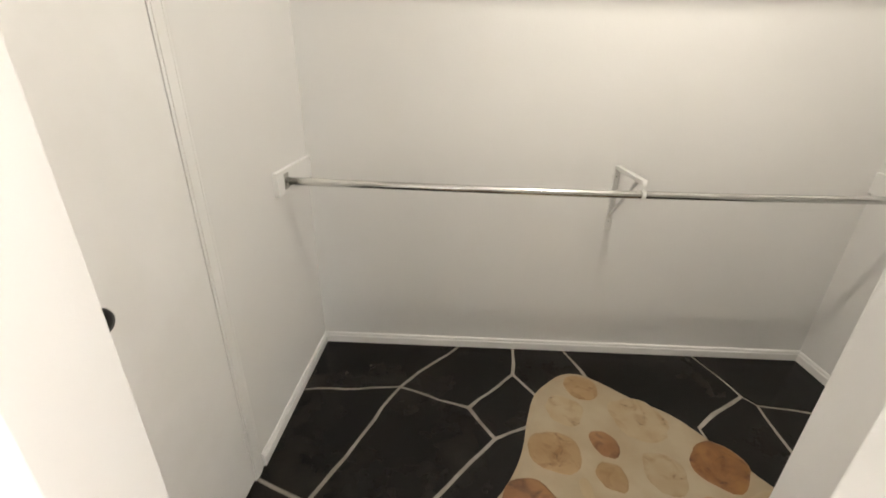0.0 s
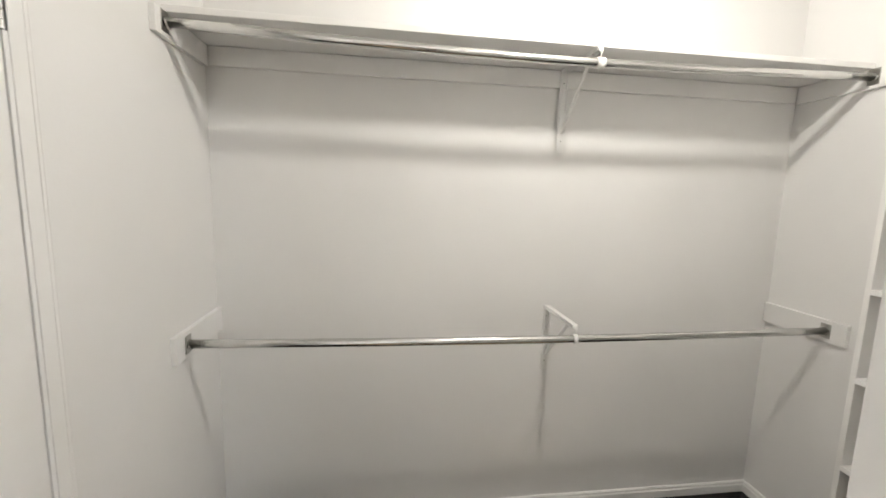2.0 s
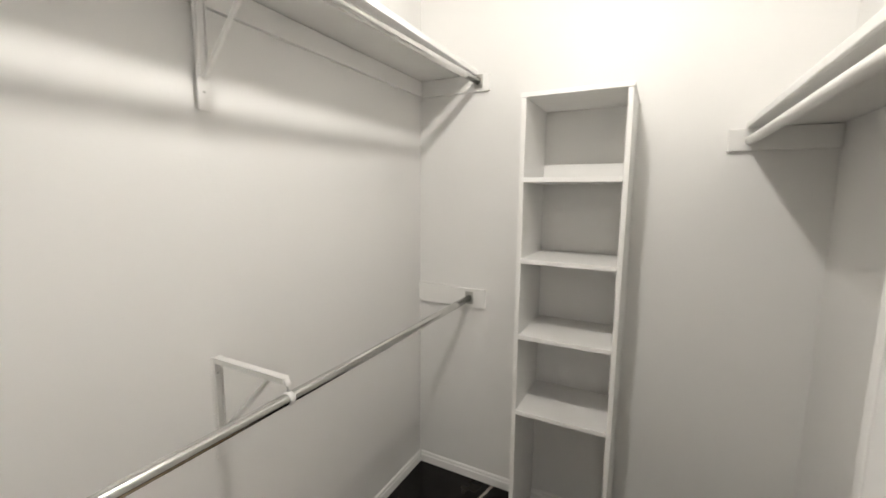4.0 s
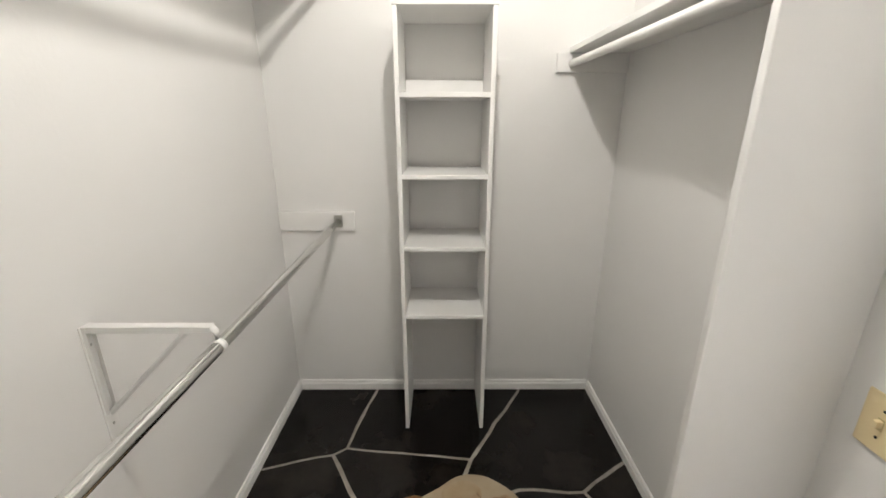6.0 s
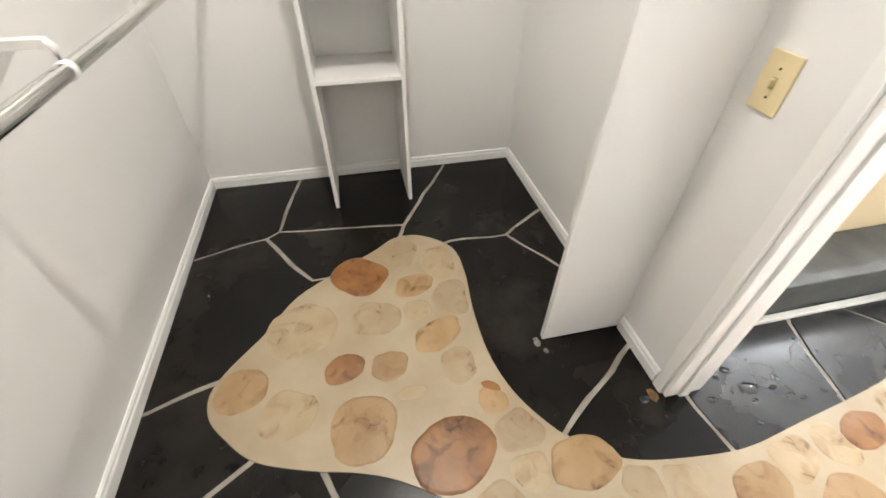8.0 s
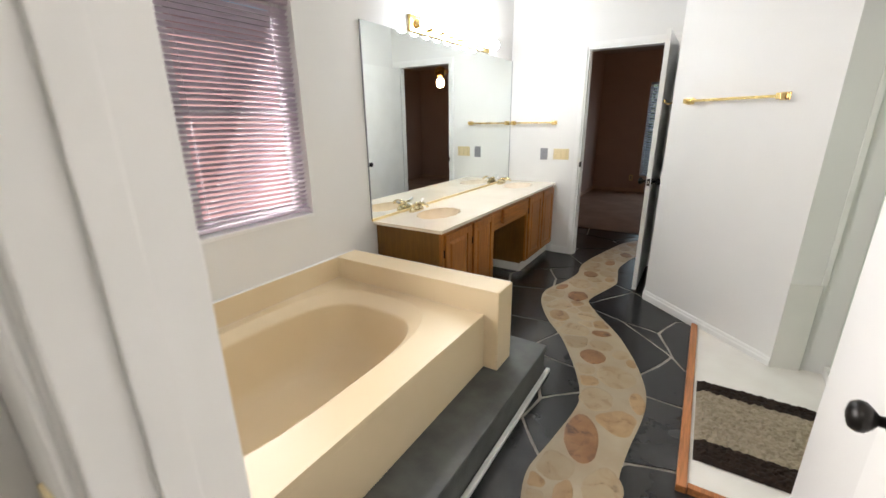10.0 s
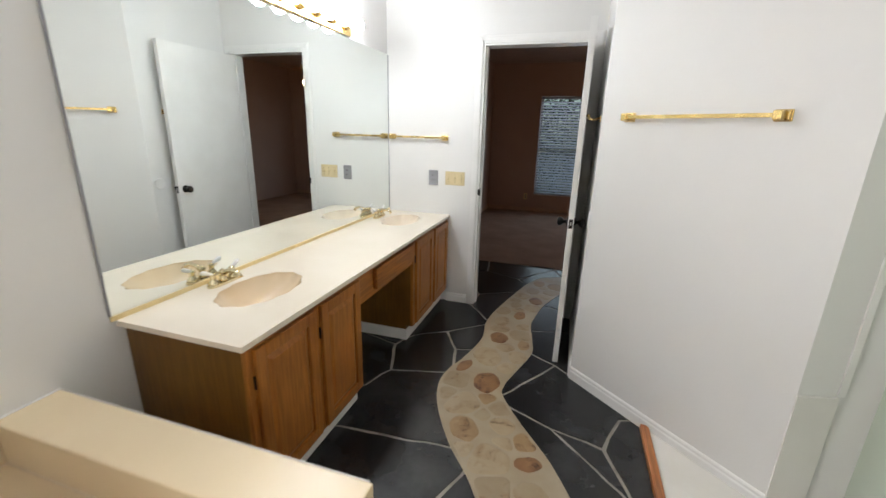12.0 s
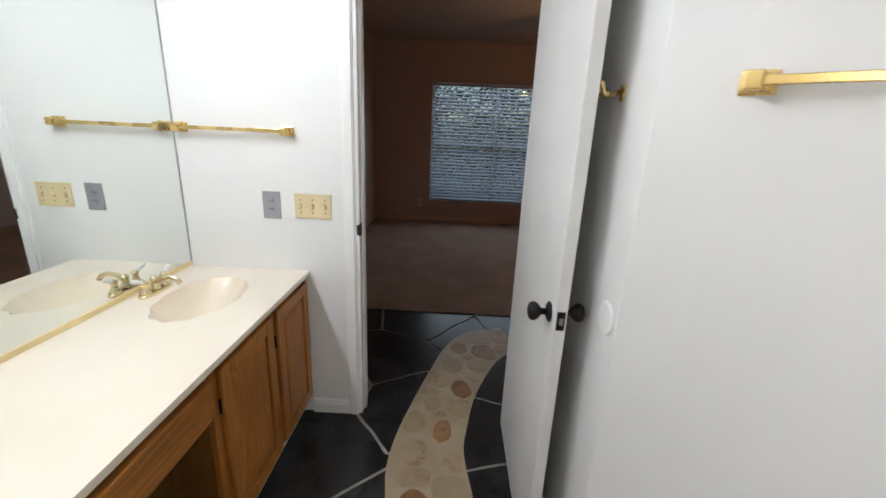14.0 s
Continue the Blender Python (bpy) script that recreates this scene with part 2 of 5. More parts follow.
def add_box(bm, lo, hi, bevel=0.0):
    lo, hi = [min(a, b) for a, b in zip(lo, hi)], [max(a, b) for a, b in zip(lo, hi)]
    made = bmesh.ops.create_cube(bm, size=1.0)["verts"]
    for v in made:
        v.co = Vector([lo[i] + (v.co[i] + 0.5) * (hi[i] - lo[i]) for i in range(3)])
    if bevel:
        edges = list({e for v in made for e in v.link_edges})
        bmesh.ops.bevel(bm, geom=edges, offset=bevel, segments=2, profile=0.6, affect="EDGES")
    return bm


def box(lo, hi, bevel=0.0):
    return add_box(bmesh.new(), lo, hi, bevel)


def boxes(rows, bevel=0.0):
    bm = bmesh.new()
    for lo, hi in rows:
        add_box(bm, lo, hi, bevel)
    return bm


def add_tube(bm, a, b, r, r2=None, seg=16):
    a, b = Vector(a), Vector(b)
    m = Matrix.Translation((a + b) / 2) @ (b - a).to_track_quat("Z", "Y").to_matrix().to_4x4()
    bmesh.ops.create_cone(bm, cap_ends=True, segments=seg, radius1=r, radius2=r if r2 is None else r2, depth=(b - a).length, matrix=m)
    return bm


def tube(a, b, r, r2=None, seg=16):
    return add_tube(bmesh.new(), a, b, r, r2, seg)


def sweep(points, r, seg=10):
    """A round bar bent along points; r is one radius or one for each point."""
    bm, rings = bmesh.new(), []
    pts = [Vector(p) for p in points]
    rs = r if isinstance(r, (list, tuple)) else [r] * len(pts)
    for i, p in enumerate(pts):
        way = (pts[min(i + 1, len(pts) - 1)] - pts[max(i - 1, 0)]).normalized()
        q = way.to_track_quat("Z", "Y").to_matrix()
        rings.append([bm.verts.new(p + q @ Vector((rs[i] * math.cos(k * math.tau / seg), rs[i] * math.sin(k * math.tau / seg), 0))) for k in range(seg)])
    for a, b in zip(rings, rings[1:]):
        for k in range(seg):
            bm.faces.new((a[k], a[(k + 1) % seg], b[(k + 1) % seg], b[k]))
    bm.faces.new(rings[0][::-1]), bm.faces.new(rings[-1])
    return bm


def lathe(profile, centre, axis=(0, 0, 1), seg=24):
    """Turns (radius, height) pairs round an axis through centre."""
    bm, rings = bmesh.new(), []
    q = Vector(axis).to_track_quat("Z", "Y").to_matrix()
    for r, h in profile:
        rings.append([bm.verts.new(Vector(centre) + q @ Vector((r * math.cos(k * math.tau / seg), r * math.sin(k * math.tau / seg), h))) for k in range(seg)])
    for a, b in zip(rings, rings[1:]):
        for k in range(seg):
            bm.faces.new((a[k], a[(k + 1) % seg], b[(k + 1) % seg], b[k]))
    bm.faces.new(rings[0][::-1]), bm.faces.new(rings[-1])
    return bm


def prism(outline, z0, z1, bevel=0.0):
    """An outline in plan, given depth."""
    bm = bmesh.new()
    low = [bm.verts.new((x, y, z0)) for x, y in outline]
    top = [bm.verts.new((x, y, z1)) for x, y in outline]
    n = len(low)
    bm.faces.new(low[::-1])
    face = bm.faces.new(top)
    for k in range(n):
        bm.faces.new((low[k], low[(k + 1) % n], top[(k + 1) % n], top[k]))
    if bevel:
        bmesh.ops.bevel(bm, geom=list(face.edges), offset=bevel, segments=1, affect="EDGES")
    return bm


def extrude_profile(profile, a, b, inward):
    """A moulding: (out, up) pairs swept from a to b in plan; 'inward' is the way out of the wall."""
    bm = bmesh.new()
    a, b, w = Vector((*a, 0)), Vector((*b, 0)), Vector((*inward, 0))
    ends = [[bm.verts.new(p + w * o + Vector((0, 0, u))) for o, u in profile] for p in (a, b)]
    n = len(profile)
    for k in range(n):
        bm.faces.new((ends[0][k], ends[0][(k + 1) % n], ends[1][(k + 1) % n], ends[1][k]))
    bm.faces.new(ends[0][::-1]), bm.faces.new(ends[1])
    return bm


BASE_PROFILE = [(0.0, 0.0), (0.013, 0.0), (0.013, 0.052), (0.009, 0.060), (0.009, 0.072), (0.004, 0.080), (0.0, 0.080)]


def baseboard(a, b, inward, mat=None):
    low = 0.78 if a[1] > BN else 1.0      # the closet has a lower board
    return tagged(link("baseboard", extrude_profile([(o, u * low) for o, u in BASE_PROFILE], a, b, inward), mat or TRIM), "tan painted baseboard along the bedroom wall" if mat else "white painted wooden baseboard along the wall", "baseboard", kind="structure")


def structure(name, bm, mat, label, category):
    return tagged(link(name, bm, mat), label, category, kind="structure")


def casing(name, x0, x1, top, y, out, width=0.065, axis="x", depth=1.0):
    """Door trim in two steps round an opening, on the face y of a wall; out is +1 or -1."""
    def at(u, v, z):
        return (u, v, z) if axis == "x" else (v, u, z)
    t1, t2 = y + out * 0.010 * depth, y + out * 0.017 * depth
    rows = []
    for lo, hi, inner in ((x0 - width, x0, x0), (x1, x1 + width, x1)):
        rows.append((at(lo, y, 0), at(hi, t1, top + width)))
        mid = (lo + hi) / 2
        rows.append((at(mid - 0.022, t1, 0), at(mid + 0.018, t2, top + width * 0.75)))
    rows.append((at(x0, y, top), at(x1, t1, top + width)))
    rows.append((at(x0 - width * 0.4, t1, top + 0.014), at(x1 + width * 0.4, t2, top + width * 0.72)))
    ob = link(name, boxes(rows, 0.003), TRIM)
    return tagged(ob, "white painted stepped wooden door casing", "door trim", kind="structure")

# ---- large structure ----
structure("ground", box((-40, -40, -0.60), (40, 40, -0.25)), material("outside_ground", (0.12, 0.11, 0.08), 0.9), "bare dry ground round the house", "ground")
structure("wall_closet_back", box((CL - 0.12, CB, 0), (CR + 0.12, CB + 0.12, CEIL)), PAINT, "plain white painted closet wall", "wall")
structure("wall_closet_right", box((CR, CF, 0), (CR + 0.12, CB, CEIL)), PAINT, "plain white painted closet end wall", "wall")
SD0, SD1 = 0.59, 1.08      # narrow side door, from its latch to its hinges
structure("wall_closet_left", boxes([((CL - 0.12, CF, 0), (CL, SD0, CEIL)), ((CL - 0.12, SD1, 0), (CL, CB, CEIL)), ((CL - 0.12, SD0, 2.06), (CL, SD1, CEIL))]), PAINT, "white painted closet wall with a narrow doorway", "wall")
DX0, DX1 = -0.335, 0.458     # doorway between closet and bathroom
structure("wall_closet_front", boxes([((CL - 0.12, BN, 0), (DX0, CF, CEIL)), ((DX1, BN, 0), (CR + 0.12, CF, CEIL)), ((DX0, BN, 2.06), (DX1, CF, CEIL))]), PAINT, "white painted wall between closet and bathroom with a doorway", "wall")
for x, y in ((0.748, 0.592), (-0.442, 0.498)):
    structure("wall_closet_wing", box((x, CF, 0.004), (x + 0.022, y, CEIL), 0.003), PAINT, "thin white painted wing panel beside the doorway", "wall")
structure("ceiling_closet", box((CL - 0.12, BN, CEIL), (CR + 0.12, CB + 0.12, CEIL + 0.1)), CEILING, "white textured closet ceiling", "ceiling")
# bathroom right wall with its window
WY0, WY1, WZ0, WZ1 = -1.285, -0.06, 0.948, 2.12
structure("wall_bath_right", boxes([((BR, BF - 0.12, 0), (BR + 0.14, WY0, CEIL)), ((BR, WY1, 0), (BR + 0.14, BN, CEIL)),
                                    ((BR, WY0, 0), (BR + 0.14, WY1, WZ0)), ((BR, WY0, WZ1), (BR + 0.14, WY1, CEIL))]), PAINT, "white painted bathroom wall with a window opening", "wall")
FX0, FX1 = 0.355, 1.157     # doorway to the bedroom
structure("wall_bath_far", boxes([((0.15, BF - 0.12, 0), (FX0, BF, CEIL)), ((FX1, BF - 0.12, 0), (BR, BF, CEIL)), ((FX0, BF - 0.12, DOOR_H + 0.03), (FX1, BF, CEIL))]), PAINT, "white painted wall with the bedroom doorway", "wall")
structure("wall_behind_door", box((0.16, BF, 0), (0.287, -3.3062, CEIL)), PAINT, "white painted wall behind the open bedroom door", "wall")
way = (DIAG_B - DIAG_A).normalized()
back = Vector((-way.y, way.x)) if Vector((-way.y, way.x)).y < 0 else Vector((way.y, -way.x))
DIAG_IN = -back
WALL_END = Vector((-0.655, -2.598))      # far corner of the square end return
structure("wall_slanting", prism([DIAG_A, DIAG_B, WALL_END, DIAG_A + back * 0.11], 0, CEIL), PAINT, "white painted slanting wall with a brass towel bar", "wall")
structure("wall_bath_left", box((-0.56, BN, 0), (-0.43, -1.30, CEIL)), PAINT, "white painted bathroom wall behind the open closet door", "wall")
structure("wall_shower_side", box((-1.75, -1.30, 0), (-0.56, -1.18, CEIL)), PAINT, "white painted shower side wall", "wall")
structure("wall_shower_back", box((-1.75, -1.33, 0), (-1.63, -4.33, CEIL)), PAINT, "white shower back wall", "wall")
structure("wall_shower_end", box((-1.63, -3.4, 0), (0.15, -3.52, CEIL)), PAINT, "white shower end wall", "wall")
structure("ceiling_bath", box((-1.75, BF - 0.12, CEIL), (BR + 0.14, BN, CEIL + 0.1)), CEILING, "white textured bathroom ceiling", "ceiling")
# bedroom
BWX0, BWX1, BWZ0, BWZ1 = -0.90, 1.105, 0.34, 2.14
structure("wall_bed_far", boxes([((BED_L, BED_F - 0.12, 0), (BWX0, BED_F, BED_CEIL)), ((BWX1, BED_F - 0.12, 0), (BED_R, BED_F, BED_CEIL)),
                                 ((BWX0, BED_F - 0.12, 0), (BWX1, BED_F, BWZ0)), ((BWX0, BED_F - 0.12, BWZ1), (BWX1, BED_F, BED_CEIL))]), BED_PAINT, "tan painted bedroom wall with a window", "wall")
structure("wall_bed_right", box((BED_R, BED_F - 0.12, 0), (BED_R + 0.12, BF - 0.12, BED_CEIL)), BED_PAINT, "tan painted bedroom wall", "wall")
structure("wall_bed_left", box((BED_L - 0.12, BED_F - 0.12, 0), (BED_L, BF - 0.12, BED_CEIL)), BED_PAINT, "tan painted bedroom wall", "wall")
structure("wall_bed_near", boxes([((BED_L, BF - 0.130, 0), (FX0, BF - 0.124, BED_CEIL)), ((FX1, BF - 0.130, 0), (BED_R, BF - 0.124, BED_CEIL)), ((FX0, BF - 0.130, DOOR_H + 0.03), (FX1, BF - 0.124, BED_CEIL))]), BED_PAINT, "tan painted bedroom wall round the doorway", "wall")
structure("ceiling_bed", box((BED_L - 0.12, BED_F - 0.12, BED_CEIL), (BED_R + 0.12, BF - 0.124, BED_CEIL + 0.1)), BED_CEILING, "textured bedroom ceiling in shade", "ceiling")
CARPET_Y = -5.5
structure("floor_carpet", box((BED_L, BED_F, -0.25), (BED_R, CARPET_Y, 0.012)), CARPET, "taupe cut pile bedroom carpet", "carpet")
floor = structure("floor", box((-1.75, CARPET_Y, -0.25), (CR + 0.12, CB + 0.12, -0.006)), GROUT, "floor of dark irregular slate slabs with pale joints", "floor")

# ---- trims ----
casing("trim_closet_inner", DX0, DX1, 2.06, CF, 1, 0.046)
casing("trim_closet_outer", DX0, DX1, 2.06, BN, -1)
casing("trim_bedroom", FX0, FX1, DOOR_H + 0.03, BF, 1, 0.056)
casing("trim_side_door", SD0, SD1, 2.06, CL, 1, axis="y", depth=0.3)


def jamb(name, x0, x1, top, y0, y1, stop=None):
    """Lining of a doorway, with the stop that the door shuts against."""
    rows = [((x0, y0, 0), (x0 + 0.016, y1, top)), ((x1 - 0.016, y0, 0), (x1, y1, top)), ((x0 + 0.016, y0, top - 0.016), (x1 - 0.016, y1, top))]
    if stop:
        rows += [((x0 + 0.016, stop, 0), (x0 + 0.026, stop + 0.035, top - 0.016)), ((x1 - 0.026, stop, 0), (x1 - 0.016, stop + 0.035, top - 0.016))]
    return tagged(link(name, boxes(rows, 0.002), TRIM), "white painted door lining", "door frame", kind="structure")


jamb("trim_closet_jamb", DX0, DX1, 2.06, BN - 0.004, CF + 0.004, 0.19)
jamb("trim_bedroom_jamb", FX0, FX1, DOOR_H + 0.03, BF - 0.134, BF + 0.004, BF - 0.075)
baseboard((CL, CB), (CR, CB), (0, -1))
baseboard((CL, SD1 + 0.068), (CL, CB - 0.013), (1, 0))
baseboard((CR, CF + 0.013), (CR, CB - 0.013), (-1, 0))
baseboard((0.768, CF), (CR - 0.014, CF), (0, 1))
baseboard((DX1 + 0.048, CF), (0.744, CF), (0, 1))
baseboard((CL, CF), (-0.443, CF), (0, 1))
baseboard((FX1 + 0.058, BF), (1.40, BF), (0, 1))
baseboard((0.287, BF + 0.02), (0.287, -3.312), (1, 0))
baseboard(DIAG_A, DIAG_B, DIAG_IN)
baseboard((-0.43, BN - 0.02), (-0.43, -1.27), (1, 0))
baseboard((BED_L, BED_F), (BED_R, BED_F), (0, 1), TAN_TRIM)
baseboard((BED_R, BED_F + 0.013), (BED_R, BF - 0.25), (-1, 0), TAN_TRIM)


# ---- closet fittings ----
def cleat(name, x, y0, y1, z0, z1, out, label):
    lo, hi = (x, y0, z0), (x + out * 0.019, y1, z1)
    return tagged(link(name, box(lo, hi, 0.002), TRIM), label, "cleat")


def flange(x, y, z, out, name="rod_socket"):
    ob = thing(name, "zinc rod socket screwed to a white cleat", "rod socket", "closet rod sockets")
    bm = box((x, y - 0.022, z - 0.032), (x + out * 0.003, y + 0.022, z + 0.034), 0.001)
    part("plate", bm, STEEL, ob)
    cup = sweep([(x + out * 0.012, y + 0.019 * math.cos(a), z + 0.019 * math.sin(a)) for a in [math.pi + k * math.pi / 8 for k in range(9)]], 0.0035, 6)
    part("cup", cup, STEEL, ob)
    return ob


def shelf_bracket(x, y_wall, top, reach, drop, rod_z, out, name="shelf_bracket", label="white painted steel shelf and rod bracket", clip=0.008):
    """A pressed steel bracket: a wall leg, an arm, a brace between them and a hook for the rod."""
    ob = thing(name, label, "bracket", "closet brackets")
    s = out
    leg = box((x - 0.018, y_wall, top - drop), (x + 0.018, y_wall + s * 0.004, top), 0.001)
    for side in (-1, 1):
        add_box(leg, (x + side * 0.0125 - 0.0015, y_wall, top - drop * 0.75), (x + side * 0.0125 + 0.0015, y_wall + s * 0.014, top), 0)
    part("wall_leg", leg, TRIM, ob)
    arm = box((x - 0.011, y_wall + s * 0.002, top - 0.004), (x + 0.011, y_wall + s * reach, top))
    for side in (-1, 1):
        add_box(arm, (x + side * 0.011 - 0.0015, y_wall + s * 0.002, top - 0.016), (x + side * 0.011 + 0.0015, y_wall + s * reach, top))
    part("arm", arm, TRIM, ob)
    part("brace", sweep([(x, y_wall + s * 0.008, top - drop * 0.76), (x, y_wall + s * reach * 0.80, top - 0.014)], 0.008, 6), TRIM, ob)
    y_clip = y_wall + s * (reach + 0.007)
    part("rod_clip", tube((x - clip, y_clip, rod_z), (x + clip, y_clip, rod_z), 0.0175 + clip * 0.2, seg=18), TRIM, ob, "white clip round the rod", True)
    y_rod = y_wall + s * (reach - 0.004)
    pts = [(x, y_rod, top - 0.004), (x, y_rod + s * 0.012, top - 0.016), (x, y_rod + s * 0.010, rod_z - 0.004)]
    pts += [(x, y_rod - s * (0.004 + 0.018 * math.sin(a)) + s * 0.012, rod_z - 0.02 * math.cos(a) * 0.9) for a in (0.2, 0.8, 1.4)]
    part("rod_hook", sweep(pts, [0.009, 0.009, 0.008, 0.006, 0.005, 0.004], 8), TRIM, ob, smooth=True)
    for k in (0.16, 0.86):
        part("screw", lathe([(0.0035, 0), (0.0035, 0.0015), (0.001, 0.002)], (x, y_wall + s * 0.004, top - drop * k), (0, s, 0), 8), STEEL, ob)
    return ob


def rod(a, b, bow=0.0, r=0.0165, label="chrome closet rod", mat=None, name="closet_rod"):
    n = 12
    pts = [Vector(a).lerp(Vector(b), k / n) - Vector((0, 0, bow * math.sin(math.pi * k / n))) for k in range(n + 1)]
    return tagged(link(name, sweep(pts, r, 20), mat or CHROME, smooth=True), label, "closet rod")


ROD_Y, LOW_Z, HIGH_Z = 1.685, 1.042, 2.140
for x, out in ((CL, 1), (CR, -1)):
    cleat("rod_cleat", x, 1.60, CB - 0.002, 0.992, 1.092, out, "white painted wooden cleat that holds a closet rod")
    flange(x + out * 0.019, ROD_Y, LOW_Z, out)
    cleat("shelf_cleat", x, 1.60, CB - 0.021, 2.095, 2.176, out, "white painted wooden cleat under the closet shelf end")
    flange(x + out * 0.019, ROD_Y - 0.03, HIGH_Z, out)
tagged(link("back_cleat", box((CL + 0.02, CB - 0.019, 2.10), (CR - 0.02, CB, 2.176), 0.002), TRIM), "long white wooden cleat under the closet shelf", "cleat")
rod((CL + 0.02, ROD_Y, LOW_Z), (CR - 0.02, ROD_Y, LOW_Z), 0.012, label="long chrome closet rod with a slight sag")
rod((CL + 0.02, ROD_Y - 0.03, HIGH_Z), (CR - 0.02, ROD_Y - 0.03, HIGH_Z), 0.026, label="chrome closet rod under the upper shelf")
def closet_shelf(label, x0, x1, wall, front, z):
    """A board with a thin nosing along its front edge."""
    ob = thing("closet_shelf", label, "shelf")
    way_out = 1 if front > wall else -1
    part("board", box((x0, wall, z), (x1, front - way_out * 0.012, z + 0.020), 0.002), TRIM, ob)
    part("front_edge", box((x0, front - way_out * 0.0115, z - 0.002), (x1, front, z + 0.021), 0.003), TRIM, ob)


closet_shelf("long white painted wooden closet shelf", CL + 0.002, CR - 0.002, CB - 0.002, 1.668, 2.178)
shelf_bracket(0.868, CB, 1.088, 0.306, 0.328, LOW_Z - 0.012, -1)
shelf_bracket(0.872, CB - 0.020, 2.177, 0.316, 0.362, HIGH_Z - 0.026, -1, label="white steel bracket under the upper closet shelf", clip=0.014)

# the single shelf and rod on the front wall
cleat("shelf_cleat", CR, CF + 0.002, 0.605, 1.762, 1.846, -1, "white painted wooden cleat under the short closet shelf")
closet_shelf("white painted wooden shelf over a single rod", 0.771, CR - 0.002, CF + 0.002, 0.55, 1.848)
rod((0.786, 0.535, 1.80), (CR - 0.02, 0.535, 1.80), 0.0, 0.0165, "white painted wooden closet rod", TRIM)
cleat("shelf_cleat", 0.767, CF + 0.002, 0.57, 1.762, 1.846, 1, "white painted cleat on the wing panel")


def shelf_tower():
    x0, x1, y0, y1, top = 1.757, CR - 0.001, 0.928, 1.334, 1.968
    ob = thing("shelf_tower", "tall narrow white painted wooden shelf unit with open bays", "shelf unit")
    for y in (y0, y1 - 0.019):
        part("side_panel", box((x0, y, 0), (x1, y + 0.019, top), 0.002), TRIM, ob)
    part("top_panel", box((x0 - 0.004, y0 - 0.003, top), (x1, y1 + 0.003, top + 0.019), 0.003), TRIM, ob)
    for z in (0.66, 1.0, 1.325, 1.657):
        part("shelf", box((x0 - 0.003, y0 + 0.0195, z - 0.019), (x1, y1 - 0.0195, z), 0.002), TRIM, ob)
    part("back_rail", box((x1 - 0.019, y0 + 0.0195, 1.658), (x1, y1 - 0.0195, 1.728), 0.002), TRIM, ob)
    return ob


shelf_tower()


def knob(parent, place, axis, mat=BLACK):
    a = Vector(axis)
    part("rosette", lathe([(0.031, 0), (0.031, 0.004), (0.024, 0.009), (0.012, 0.012)], place, axis), mat, parent, "dark bronze door rosette", True)
    part("door_knob", lathe([(0.010, 0.008), (0.010, 0.026), (0.020, 0.034), (0.028, 0.044), (0.029, 0.053), (0.024, 0.062), (0.010, 0.067)], place, axis), mat, parent, "dark bronze door knob", True)


def hinge(parent, place, along):
    """Knuckles of a butt hinge, painted over."""
    x, y, z = place
    for k in range(5):
        part("hinge_knuckle", tube((x, y, z - 0.045 + k * 0.018), (x, y, z - 0.029 + k * 0.018), 0.006, seg=10), TRIM, parent)
    part("hinge_leaf", box((x - 0.002, y - 0.016, z - 0.045), (x + 0.001, y + 0.016, z + 0.045)), TRIM, parent)


# closed narrow door in the closet's left wall
side_door = thing("door_1", "closed narrow white flush door in the closet wall", "door", kind="structure")
part("leaf", box((CL - 0.045, SD0 + 0.002, 0.012), (CL + 0.001, SD1 - 0.0028, 2.057), 0.002), TRIM, side_door)
part("backing", box((CL - 0.12, SD0, 0.0), (CL - 0.056, SD1, 2.06)), TRIM, side_door)
knob(side_door, (CL + 0.001, 0.655, 1.016), (1, 0, 0))
for z in (0.22, 1.95):
    hinge(side_door, (CL + 0.002, SD1 - 0.002, z), 1)


def flush_door(name, label, hinge_at, length, side, height=2.05):
    """A flush door that stands open along y from its hinge; side: the x side its leaf lies on."""
    x, y = hinge_at
    ob = thing(name, label, "door", kind="structure")
    end = y + length
    part("leaf", box((x, min(y, end), 0.012), (x + side * 0.035, max(y, end), height), 0.002), TRIM, ob)
    k = end - math.copysign(0.062, length)
    for s in (0, 1):
        knob(ob, (x + side * 0.035 * s, k, 0.975), (side if s else -side, 0, 0))
    part("latch_plate", box((x + side * 0.006, end - 0.001, 0.945), (x + side * 0.029, end + math.copysign(0.0015, length), 1.003)), BLACK, ob, "dark latch plate")
    part("latch_bolt", box((x + side * 0.012, end, 0.965), (x + side * 0.023, end + math.copysign(0.009, length), 0.985), 0.002), STEEL, ob)
    for z in (0.22, 1.05, 1.85):
        hinge(ob, (x + side * 0.037, y, z), 1)
    return ob


flush_door("door_2", "open white flush closet door with dark bronze knobs", (DX0 + 0.004, BN - 0.02), -0.745, -1)
flush_door("door_3", "open white flush bedroom door with dark bronze knobs", (0.404, BF + 0.02), 0.752, -1, DOOR_H)


